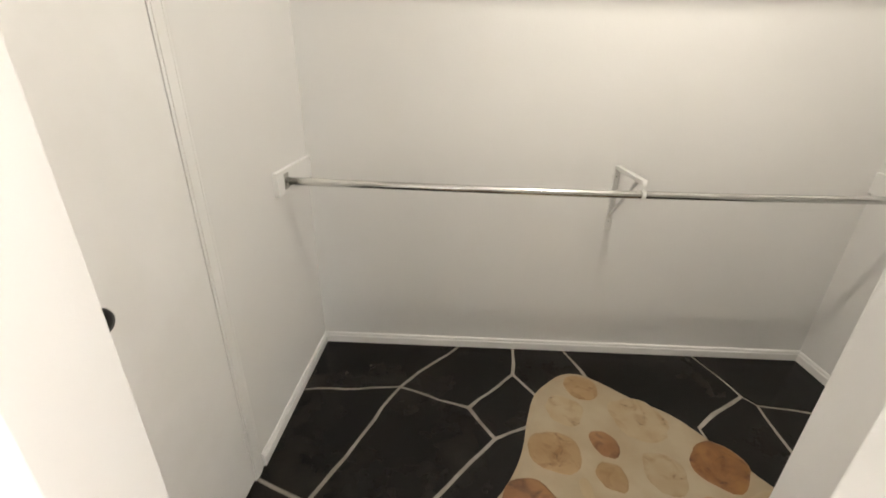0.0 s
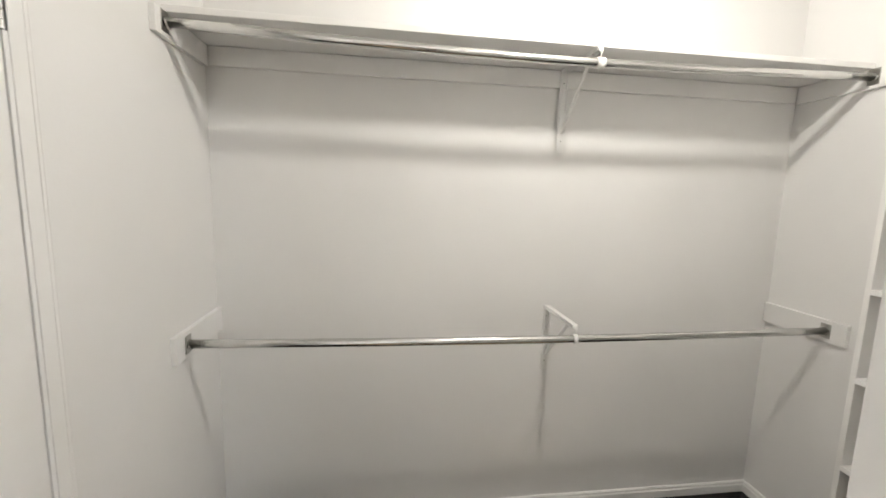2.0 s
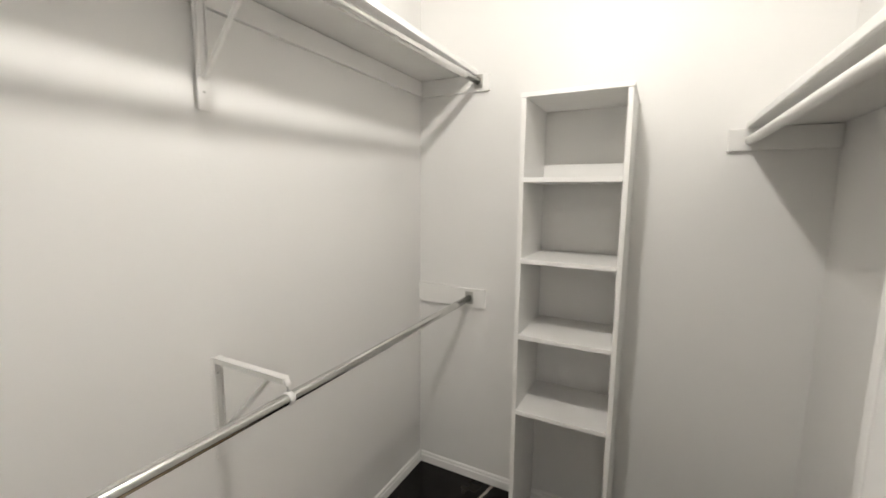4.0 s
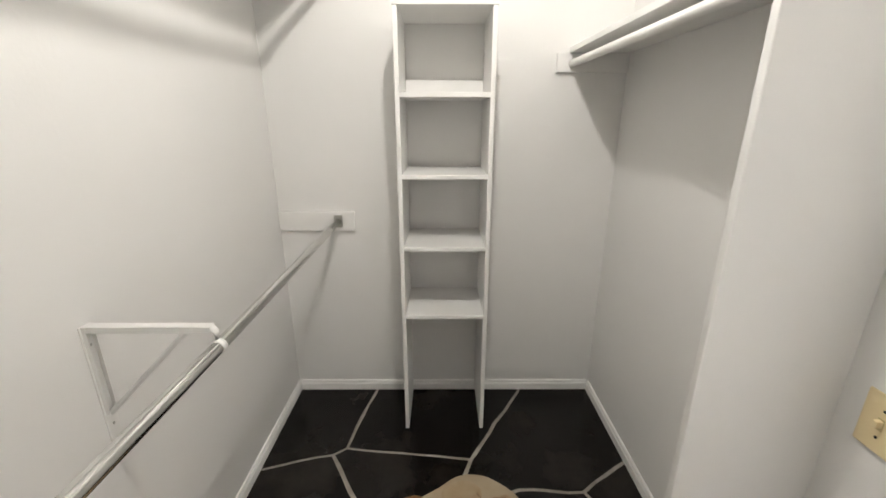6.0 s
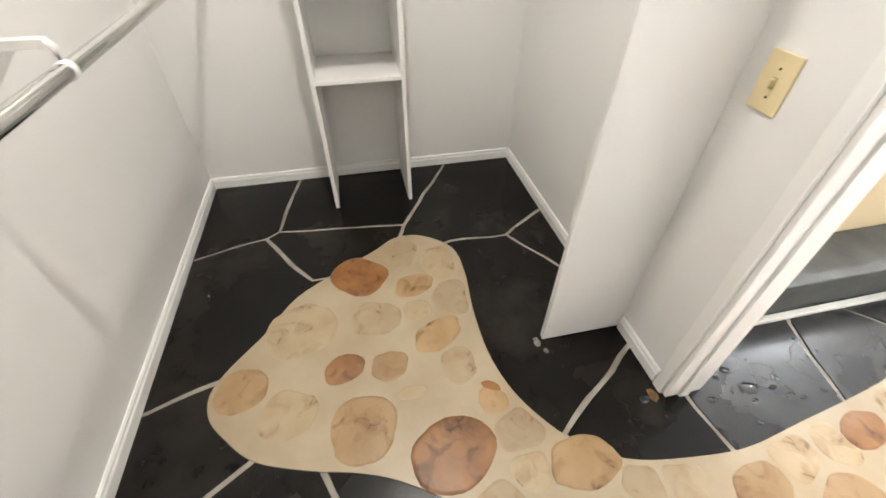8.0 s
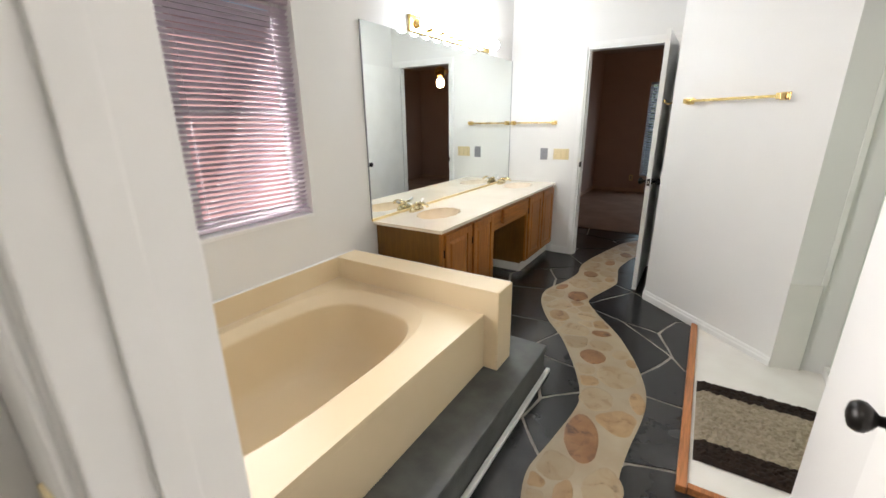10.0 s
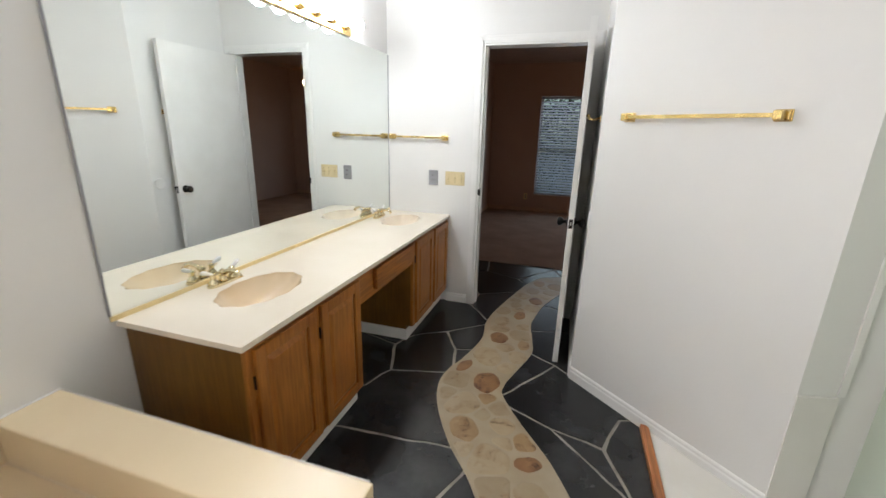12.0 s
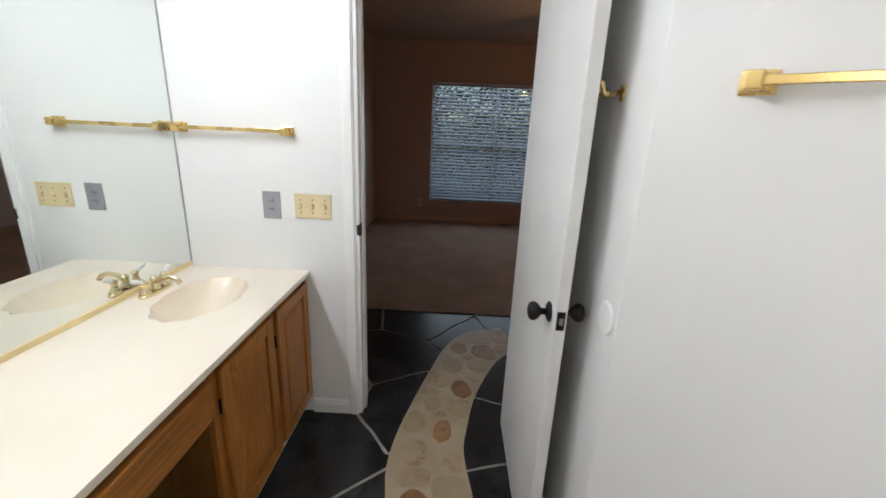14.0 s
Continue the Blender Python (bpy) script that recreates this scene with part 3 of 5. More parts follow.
# ---- plates and bars ----
def rocker(parent, x, z, y, out, kind):
    if kind == "toggle":
        part("toggle", box((x - 0.0045, y, z - 0.005), (x + 0.0045, y + out * 0.014, z + 0.010), 0.0015), ALMOND, parent)
        part("toggle_slot", box((x - 0.0065, y, z - 0.013), (x + 0.0065, y + out * 0.0012, z + 0.013), 0.0005), ALMOND_DEEP, parent)
        for dz in (-0.03, 0.03):
            part("screw", lathe([(0.003, 0), (0.003, 0.001), (0.001, 0.0015)], (x, y, z + dz), (0, out, 0), 8), DULL_BLACK, parent)
    else:
        for dz in (-0.019, 0.019):
            part("socket_face", lathe([(0.0165, 0), (0.0165, 0.002), (0.015, 0.0025)], (x, y, z + dz), (0, out, 0), 16), GREY_PLASTIC, parent)
            for dx in (-0.0065, 0.0065):
                part("slot", box((x + dx - 0.0016, y + out * 0.0024, z + dz - 0.004), (x + dx + 0.0016, y + out * 0.0034, z + dz + 0.006)), HOLE_SHADE, parent)


def wall_plate(name, label, x0, x1, z0, z1, y, out, mat, fittings, category="switch"):
    ob = thing(name, label, category)
    part("plate", box((x0, y, z0), (x1, y + out * 0.006, z1), 0.003), mat, ob)
    n = fittings[1]
    for k in range(n):
        rocker(ob, x0 + (x1 - x0) * (k + 0.5) / n, (z0 + z1) / 2, y + out * 0.006, out, fittings[0])
    return ob


wall_plate("light_switch", "almond plastic single toggle switch plate", 0.618, 0.698, 0.916, 1.041, CF, 1, ALMOND, ("toggle", 1))
wall_plate("light_switch", "almond plastic triple toggle switch plate", 1.270, 1.440, 1.060, 1.174, BF, 1, ALMOND, ("toggle", 3))
wall_plate("wall_outlet", "grey plastic double wall outlet", 1.506, 1.588, 1.052, 1.178, BF, 1, GREY_PLASTIC, ("socket", 2 - 1), "outlet")
wall_plate("wall_outlet", "almond wall outlet low on the bedroom wall", 1.22, 1.29, 0.24, 0.36, BED_F, 1, ALMOND, ("socket", 1), "outlet")
strike = thing("strike_plate", "dark bronze strike plate on the white door lining", "strike plate")
part("plate", box((DX1 - 0.0185, 0.146, 0.965), (DX1 - 0.0155, 0.187, 1.045), 0.001), DULL_BLACK, strike)
part("bolt_hole", box((DX1 - 0.0192, 0.158, 0.99), (DX1 - 0.0184, 0.176, 1.02)), HOLE_SHADE, strike)
strike = thing("strike_plate", "dark strike plate on the bedroom door lining", "strike plate")
part("plate", box((FX1 - 0.018, BF - 0.036, 0.985), (FX1 - 0.0155, BF + 0.003, 1.045), 0.001), DULL_BLACK, strike)
part("lip", box((FX1 - 0.020, BF + 0.0042, 0.99), (FX1 - 0.004, BF + 0.0068, 1.04), 0.001), DULL_BLACK, strike)


def towel_bar(label, a, b, out):
    """A square brass bar between two stepped brass posts; out: the way off the wall."""
    ob = thing("towel_bar", label, "towel bar")
    a, b, w = Vector(a), Vector(b), Vector(out)
    turn = Matrix((w.cross(Vector((0, 0, 1))), w, Vector((0, 0, 1)))).transposed().to_4x4()
    for p in (a, b):
        bm = bmesh.new()
        add_box(bm, (-0.030, 0, -0.022), (0.030, 0.008, 0.022), 0.0039)
        add_box(bm, (-0.025, 0.007, -0.018), (0.025, 0.018, 0.018), 0.0054)
        add_box(bm, (-0.015, 0.016, -0.017), (0.015, 0.058, 0.017), 0.004)
        bm.transform(Matrix.Translation(p) @ turn)
        part("post", bm, BRASS, ob)
    bm = box((0, 0.034, -0.008), ((b - a).length, 0.050, 0.008), 0.0015)
    along = (b - a).normalized()
    t2 = Matrix((along, w, Vector((0, 0, 1)))).transposed().to_4x4()
    bm.transform(Matrix.Translation(a) @ t2)
    part("bar", bm, BRASS, ob)
    return ob


towel_bar("polished brass square towel bar beside the mirror", (BR - 0.045, BF, 1.447), (1.452, BF, 1.447), (0, 1, 0))
d_in = Vector((*DIAG_IN, 0))
along = Vector((*way, 0))
foot = Vector((*DIAG_A, 1.594))
towel_bar("polished brass square towel bar on the slanting wall", foot + along * 0.172, foot + along * 0.822, d_in)
hook = thing("robe_hook", "brass double robe hook behind the door", "hook")
HY, HZ = -3.50, 1.595
part("base", box((0.287, HY - 0.014, HZ - 0.02), (0.293, HY + 0.014, HZ + 0.02), 0.003), BRASS, hook)
for s in (-1, 1):
    part("prong", sweep([(0.294, HY, HZ + 0.005), (0.322, HY + s * 0.014, HZ - 0.006), (0.350, HY + s * 0.032, HZ - 0.002), (0.360, HY + s * 0.040, HZ + 0.022)], [0.007, 0.006, 0.006, 0.009]), BRASS, hook, smooth=True)
bumper = thing("door_bumper", "round white door bumper on the wall", "door stop")
part("disc", lathe([(0.046, 0.0), (0.046, 0.003), (0.041, 0.007), (0.030, 0.005), (0.004, 0.006)], (0.287, -3.37, 1.025), (1, 0, 0)), TRIM, bumper, smooth=True)

# ---- vanity ----
TOP, VF, TOE = 0.802, 1.410, 0.115         # counter height, cabinet front, underside of the cabinets


def loop_points(cx, cy, rx, ry, n, wave=0.0, lobes=0, power=2.0):
    pts = []
    for k in range(n):
        a = math.tau * k / n
        c, s = math.cos(a), math.sin(a)
        r = (abs(c) ** power + abs(s) ** power) ** (-1 / power) * (1 + wave * math.cos(lobes * a))
        pts.append((cx + rx * r * c, cy + ry * r * s))
    return pts


def slab_with_holes(x0, x1, y0, y1, z0, z1, holes, round_edge=0.004):
    """A flat slab with openings cut through its top."""
    bm = bmesh.new()
    edges = []
    for outline in [[(x0, y0), (x1, y0), (x1, y1), (x0, y1)], *holes]:
        vs = [bm.verts.new((x, y, z1)) for x, y in outline]
        edges += [bm.edges.new((vs[k], vs[(k + 1) % len(vs)])) for k in range(len(vs))]
    bmesh.ops.triangle_fill(bm, use_beauty=True, use_dissolve=False, edges=edges)
    for f in list(bm.faces):
        c = f.calc_center_median()
        for outline in holes:
            cx, cy = sum(p[0] for p in outline) / len(outline), sum(p[1] for p in outline) / len(outline)
            rx, ry = max(abs(p[0] - cx) for p in outline), max(abs(p[1] - cy) for p in outline)
            if ((c.x - cx) / rx) ** 2 + ((c.y - cy) / ry) ** 2 < 0.72 and f.calc_area() > 0 and all(
                    ((v.co.x - cx) / rx) ** 2 + ((v.co.y - cy) / ry) ** 2 < 1.6 for v in f.verts):
                bm.faces.remove(f)
                break
    ring = [(x0, y0), (x1, y0), (x1, y1), (x0, y1)]
    low = [bm.verts.new((x, y, z0)) for x, y in ring]
    high = [next(v for v in bm.verts if abs(v.co.x - x) < 1e-6 and abs(v.co.y - y) < 1e-6 and v.co.z == z1 or (v.co - Vector((x, y, z1))).length < 1e-5) for x, y in ring]
    for k in range(4):
        bm.faces.new((low[k], low[(k + 1) % 4], high[(k + 1) % 4], high[k]))
    return bm


def bowl(outline, levels, z, plain=None):
    """Rings of an outline drawn in and down: levels are (share of the size, depth)."""
    bm, rings = bmesh.new(), []
    cx, cy = sum(p[0] for p in outline) / len(outline), sum(p[1] for p in outline) / len(outline)
    for s, d in levels:
        f = min(1.0, d / 0.035) if plain else 0.0
        row = [(x + (plain[k][0] - x) * f, y + (plain[k][1] - y) * f) if plain else (x, y) for k, (x, y) in enumerate(outline)]
        rings.append([bm.verts.new((cx + (x - cx) * s, cy + (y - cy) * s, z - d)) for x, y in row])
    n = len(outline)
    for a, b in zip(rings, rings[1:]):
        for k in range(n):
            bm.faces.new((a[k], a[(k + 1) % n], b[(k + 1) % n], b[k]))
    bm.faces.new(rings[-1])
    return bm


SINKS = [loop_points(1.70, -2.262, 0.145, 0.222, 84, 0.024, 12), loop_points(1.695, -3.85, 0.145, 0.225, 84, 0.024, 12)]
BOWLS = ((1.70, -2.262), (1.695, -3.85))
counter = thing("vanity_counter", "long cream cultured marble counter with two shell basins", "countertop")
part("slab", slab_with_holes(1.390, BR - 0.006, BF + 0.002, -1.808, TOP - 0.022, TOP, SINKS), MARBLE, counter)
for outline in SINKS:
    basin = part("basin", bowl(outline, [(1.0, 0.0), (0.988, 0.0045), (0.95, 0.013), (0.88, 0.028), (0.78, 0.047), (0.66, 0.067), (0.52, 0.086), (0.36, 0.102), (0.20, 0.111), (0.08, 0.114)], TOP, loop_points(*BOWLS[outline is SINKS[1]], 0.145, 0.225, 84)), SHELL_PALE if outline is SINKS[1] else SHELL, counter, "tan scalloped shell basin", True)
    cx, cy = sum(p[0] for p in outline) / 84, sum(p[1] for p in outline) / 84
    part("drain", lathe([(0.020, 0), (0.020, 0.003), (0.012, 0.005), (0.002, 0.004)], (cx, cy, TOP - 0.114)), BRASS, basin, "brass drain", True)
tagged(link("mirror_channel", box((BR - 0.012, BF + 0.003, TOP + 0.001), (BR - 0.001, -1.793, TOP + 0.02), 0.001), CHANNEL), "thin brass channel along the mirror foot", "trim")
MIR_T = 2.092
mirror = thing("wall_mirror", "wide frameless mirror above the vanity counter", "mirror")
part("glass", box((BR - 0.007, BF + 0.004, TOP + 0.021), (BR - 0.001, -1.795, MIR_T)), MIRROR, mirror)
part("corner_strip", box((BR - 0.010, BF + 0.001, TOP + 0.021), (BR - 0.001, BF + 0.0045, MIR_T)), GREY_PLASTIC, mirror, "thin grey mirror edge")
part("edge_strip", box((BR - 0.009, -1.795, TOP + 0.021), (BR - 0.001, -1.789, MIR_T)), GREY_PLASTIC, mirror, "grey mirror edge")


def panel_door(parent, y0, y1, z0, z1, x, name="door", flat=False, mat=None):
    """A raised-panel cabinet front that faces -x."""
    mat = mat or OAK
    f = 0.052
    ob = part(name, boxes([((x - 0.018, y0, z0), (x, y0 + f, z1)), ((x - 0.018, y1 - f, z0), (x, y1, z1)),
                           ((x - 0.018, y0 + f, z0), (x, y1 - f, z0 + f)), ((x - 0.018, y0 + f, z1 - f), (x, y1 - f, z1))], 0.004), mat, parent)
    bm = bmesh.new()
    a, b = 0.004, 0.028
    rings = []
    for inset, out in ((f - 0.002, 0.006), (f + a, 0.006), (f + b, 0.016), (f + b + 0.002, 0.0165)):
        rings.append([bm.verts.new((x - out, *p)) for p in ((y0 + inset, z0 + inset), (y1 - inset, z0 + inset), (y1 - inset, z1 - inset), (y0 + inset, z1 - inset))])
    for p, q in zip(rings, rings[1:]):
        for k in range(4):
            bm.faces.new((p[k], p[(k + 1) % 4], q[(k + 1) % 4], q[k]))
    bm.faces.new(rings[-1])
    part("panel", bm, mat, ob)
    return ob


def sink_cabinet(label, y0, y1, doors, end_panel=False):
    """A floor cabinet with a face frame, two raised-panel doors and a white toe board."""
    ob = thing("vanity_cabinet", label, "cabinet", "vanity cabinets")
    xb = BR - 0.003
    rows = [((VF + 0.02, y0, TOE), (xb, y0 + 0.016, TOP - 0.023)), ((VF + 0.02, y1 - 0.016, TOE), (xb, y1, TOP - 0.023)), ((VF + 0.02, y0 + 0.016, TOE), (xb, y1 - 0.016, TOE + 0.016))]
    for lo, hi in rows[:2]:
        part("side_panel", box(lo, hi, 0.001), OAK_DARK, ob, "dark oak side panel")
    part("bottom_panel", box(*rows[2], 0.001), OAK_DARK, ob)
    f = 0.035
    mid = (doors[0][1] + doors[1][0]) / 2
    part("face_frame", boxes([((VF, y0, TOE), (VF + 0.02, y0 + f, TOP - 0.023)), ((VF, y1 - f, TOE), (VF + 0.02, y1, TOP - 0.023)), ((VF, mid - 0.028, TOE + f), (VF + 0.02, mid + 0.028, TOP - 0.023 - f)),
                              ((VF, y0 + f, TOE), (VF + 0.02, y1 - f, TOE + f)), ((VF, y0 + f, TOP - 0.023 - f), (VF + 0.02, y1 - f, TOP - 0.023))], 0.001), OAK, ob)
    for a, b in doors:
        d = panel_door(ob, a, b, TOE + 0.015, TOP - 0.045, VF)
        part("hinge_cup", box((VF - 0.010, b + 0.001, 0.60), (VF - 0.001, b + 0.007, 0.655), 0.002), BLACK, d, "small dark hinge")
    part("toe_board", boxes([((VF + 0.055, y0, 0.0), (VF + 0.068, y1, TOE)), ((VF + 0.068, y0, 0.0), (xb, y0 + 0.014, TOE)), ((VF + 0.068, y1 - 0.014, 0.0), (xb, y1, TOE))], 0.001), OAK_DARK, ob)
    part("toe_trim", boxes([((VF + 0.045, y0 - 0.011, 0.001), (VF + 0.0545, y1 + 0.011, 0.085)), ((VF + 0.0545, y1 + 0.0005, 0.001), (xb, y1 + 0.011, 0.085)), ((VF + 0.0545, y0 - 0.011, 0.001), (xb, y0 - 0.0005, 0.085))], 0.003), TRIM, ob, "white painted toe board")
    return ob


sink_cabinet("golden oak sink cabinet with two raised-panel doors", -2.640, -1.838, ((-2.612, -2.268), (-2.225, -1.868)))
sink_cabinet("golden oak sink cabinet by the bedroom door", BF + 0.012, -3.395, ((BF + 0.035, -3.835), (-3.795, -3.43)))
knee = thing("vanity_table", "golden oak drawer unit over the open knee space", "vanity")
part("apron", box((VF + 0.004, -3.394, 0.60), (VF + 0.022, -2.641, TOP - 0.024), 0.002), OAK_ALONG, knee)
part("drawer_front", box((VF - 0.022, -3.375, 0.638), (VF + 0.003, -2.795, TOP - 0.045), 0.006), OAK_ALONG, knee)
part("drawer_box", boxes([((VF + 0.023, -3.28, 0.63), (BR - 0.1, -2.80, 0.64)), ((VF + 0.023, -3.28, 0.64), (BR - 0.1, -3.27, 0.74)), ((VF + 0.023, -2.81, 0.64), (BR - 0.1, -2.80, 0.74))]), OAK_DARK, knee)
baseboard((BR, -3.383), (BR, -2.652), (-1, 0))


def faucet(y):
    """A brass centre-set tap: a base, a bell and a curved spout, and two porcelain levers."""
    ob = thing("faucet", "polished brass basin faucet with white porcelain levers", "faucet", "basin faucets")
    x, z = 1.902, TOP
    base = prism(loop_points(x, y, 0.026, 0.085, 40, power=3.0), z, z + 0.012, 0.003)
    part("base", base, FAUCET_BRASS, ob)
    part("body", lathe([(0.020, 0.012), (0.022, 0.018), (0.015, 0.030), (0.013, 0.045), (0.017, 0.055), (0.010, 0.066), (0.003, 0.070)], (x, y, z), seg=20), FAUCET_BRASS, ob, smooth=True)
    part("spout", sweep([(x, y, z + 0.042), (x - 0.03, y, z + 0.062), (x - 0.065, y, z + 0.068), (x - 0.095, y, z + 0.058), (x - 0.106, y, z + 0.040)], [0.011, 0.011, 0.010, 0.010, 0.011], 12), FAUCET_BRASS, ob, smooth=True)
    for s in (-1, 1):
        h = part("handle", lathe([(0.021, 0.010), (0.023, 0.017), (0.013, 0.030), (0.010, 0.044), (0.015, 0.052), (0.014, 0.060), (0.005, 0.066)], (x, y + s * 0.055, z), seg=20), FAUCET_BRASS, ob, smooth=True)
        part("lever", sweep([(x, y + s * 0.055, z + 0.058), (x + 0.004, y + s * 0.072, z + 0.066), (x + 0.006, y + s * 0.098, z + 0.078), (x + 0.008, y + s * 0.108, z + 0.082)], [0.005, 0.008, 0.010, 0.004], 12), PORCELAIN, h, "white porcelain lever", True)
    return ob


faucet(-2.25)
faucet(-3.875)

# vanity lamp bar
bar = thing("vanity_light", "brass vanity light bar with eight lit globe bulbs", "wall lamp")
LY0, LY1, LZ0, LZ1 = -3.585, -2.30, 2.100, 2.210
part("back_plate", box((BR - 0.030, LY0, LZ0), (BR - 0.001, LY1, LZ1), 0.006), BRASS, bar)
for k in range(8):
    y = LY1 - 0.075 - k * (LY1 - LY0 - 0.15) / 7
    s = part("socket", lathe([(0.030, 0.0), (0.030, 0.012), (0.022, 0.030), (0.020, 0.042)], (BR - 0.030, y, 2.155), (-1, 0, 0), 16), BRASS, bar, smooth=True)
    part("bulb", lathe([(0.013, 0.040), (0.020, 0.050), (0.036, 0.064), (0.044, 0.082), (0.044, 0.094), (0.036, 0.112), (0.018, 0.124), (0.004, 0.127)], (BR - 0.030, y, 2.155), (-1, 0, 0), 20), BULB, s, "lit round bulb", True)

# ---- tub with its ledge and step ----
TX, LEDGE, RIM = 0.885, 0.645, 0.505
tub = thing("bathtub", "almond acrylic drop-in bathtub with a raised end ledge", "bathtub")
T_OUT = loop_points(1.475, -0.63, 0.415, 0.715, 72, power=3.4)
part("rim", slab_with_holes(TX, BR - 0.002, -1.4235, BN - 0.002, RIM - 0.03, RIM, [T_OUT]), ALMOND_TUB, tub)
part("basin", bowl(T_OUT, [(1.0, 0.0), (0.988, 0.0035), (0.965, 0.012), (0.92, 0.030), (0.885, 0.044), (0.877, 0.050), (0.873, 0.062), (0.868, 0.12), (0.85, 0.20), (0.80, 0.30), (0.72, 0.37), (0.60, 0.395), (0.3, 0.405)], RIM), ALMOND_TUB, tub, smooth=True)
part("apron", box((TX, -1.4235, 0.187), (TX + 0.02, BN - 0.002, RIM - 0.03), 0.002), ALMOND_TUB, tub)
part("back_splash", box((BR - 0.022, -1.4235, RIM), (BR - 0.002, BN - 0.002, LEDGE), 0.004), ALMOND_TUB, tub)
part("end_ledge", box((0.803, -1.600, 0.187), (BR - 0.002, -1.424, LEDGE), 0.006), ALMOND_TUB, tub)
part("caulk", box((BR - 0.021, -1.4235, LEDGE - 0.001), (BR - 0.0015, BN - 0.002, LEDGE + 0.004), 0.001), TRIM, tub, "white caulk bead")
part("ledge_caulk", boxes([((0.815, -1.6025, LEDGE - 0.004), (BR - 0.0015, -1.6005, LEDGE + 0.001)), ((BR - 0.008, -1.600, LEDGE - 0.001), (BR - 0.0015, -1.4237, LEDGE + 0.004))], 0.001), TRIM, tub, "white caulk bead")
part("seam", boxes([((BR - 0.027, -1.4235, RIM + 0.0005), (BR - 0.0225, BN - 0.002, RIM + 0.005)), ((TX + 0.002, -1.4240, RIM + 0.0005), (BR - 0.028, -1.4205, RIM + 0.003))], 0.001), SHELL_PALE, tub, "pale seam")
step = thing("tub_step", "low dark slate step in front of the bathtub", "step")
def step_plan(d):
    """An angle in plan: along the tub's front and round its end."""
    return [(0.655 + d, -1.825 + d), (BR - 0.01, -1.825 + d), (BR - 0.01, -1.605), (0.90, -1.605), (0.90, BN - 0.002), (0.655 + d, BN - 0.002)]


part("tread", prism(step_plan(0.0), 0.155, 0.186, 0.004), STEP_STONE, step)
part("riser", prism(step_plan(0.01), 0.0, 0.155), STEP_STONE, step)
part("foot_strip", box((0.632, -1.845, 0.0), (0.658, BN - 0.004, 0.022), 0.005), TRIM, step, "white foot strip")

# ---- windows ----
def blind(label, along, a, b, z0, z1, depth_at, out, pitch, tilt, width=0.048, mat=BLIND, name="window_blind"):
    """A slatted blind with its rails and cords. along: the axis it runs on; out: the way into the room."""
    ob = thing(name, label, "blind")
    def at(u, v, z):
        return (v, u, z) if along == "y" else (u, v, z)
    part("head_rail", box(at(a, depth_at - 0.02, z1 - 0.045), at(b, depth_at + 0.02, z1), 0.003), mat, ob)
    part("bottom_rail", box(at(a, depth_at - 0.02, z0), at(b, depth_at + 0.02, z0 + 0.018), 0.004), mat, ob)
    bm = bmesh.new()
    n = 6
    ring = []
    for u in (a, b):
        row = []
        for s in (0, 1):
            for k in (range(n + 1) if s == 0 else range(n, -1, -1)):
                t = k / n - 0.5
                v = t * width
                h = 0.004 * (1 - 4 * t * t) - s * 0.0016
                row.append(bm.verts.new(at(u, v * math.cos(tilt) * out + h * math.sin(tilt) * 0, v * math.sin(tilt) + h)))
        ring.append(row)
    m = len(ring[0])
    for k in range(m):
        bm.faces.new((ring[0][k], ring[0][(k + 1) % m], ring[1][(k + 1) % m], ring[1][k]))
    bm.faces.new(ring[0][::-1]), bm.faces.new(ring[1])
    first = part("slat", bm, mat, ob)
    count = int((z1 - z0 - 0.07) / pitch)
    for k in range(count):
        o = first if k == 0 else new("slat", first.data)
        o.parent = ob
        o.location = at(0, depth_at, z0 + 0.035 + k * pitch)
    for u in (a + 0.12, (a + b) / 2, b - 0.12):
        part("ladder_cord", box(at(u - 0.001, depth_at + out * 0.024, z0 + 0.01), at(u + 0.001, depth_at + out * 0.026, z1 - 0.03)), mat, ob)
    return ob


def sash_window(name, label, along, a, b, z0, z1, inner, outer):
    ob = thing(name, label, "window", kind="structure")
    def at(u, v, z):
        return (v, u, z) if along == "y" else (u, v, z)
    f, m, zm = 0.045, (a + b) / 2, (z0 + z1) / 2
    rows = [(at(a, inner, z0), at(a + f, outer, z1)), (at(b - f, inner, z0), at(b, outer, z1)), (at(a + f, inner, z0), at(b - f, outer, z0 + f)), (at(a + f, inner, z1 - f), at(b - f, outer, z1))]
    part("window_frame", boxes(rows, 0.002), TRIM, ob)
    part("mullion", box(at(m - 0.02, inner, z0 + f), at(m + 0.02, outer, z1 - f), 0.002), TRIM, ob)
    for lo, hi in ((a + f, m - 0.02), (m + 0.02, b - f)):
        part("check_rail", box(at(lo, inner, zm - 0.02), at(hi, outer, zm + 0.02), 0.002), TRIM, ob)
        for q0, q1 in ((z0 + f, zm - 0.02), (zm + 0.02, z1 - f)):
            p = part("pane", box(at(lo, (inner + outer) / 2 - 0.002, q0), at(hi, (inner + outer) / 2 + 0.002, q1)), GLASS, ob)
            p.visible_shadow = False
    return ob


sash_window("window_1", "white framed bathroom window behind a closed blind", "y", WY0, WY1, WZ0 + 0.02, WZ1, BR + 0.10, BR + 0.13)
tagged(link("window_sill_1", box((BR - 0.012, WY0 + 0.002, WZ0 - 0.004), (BR + 0.098, WY1 - 0.002, WZ0 + 0.018), 0.004), TRIM), "white painted bathroom window sill", "window sill", kind="structure")
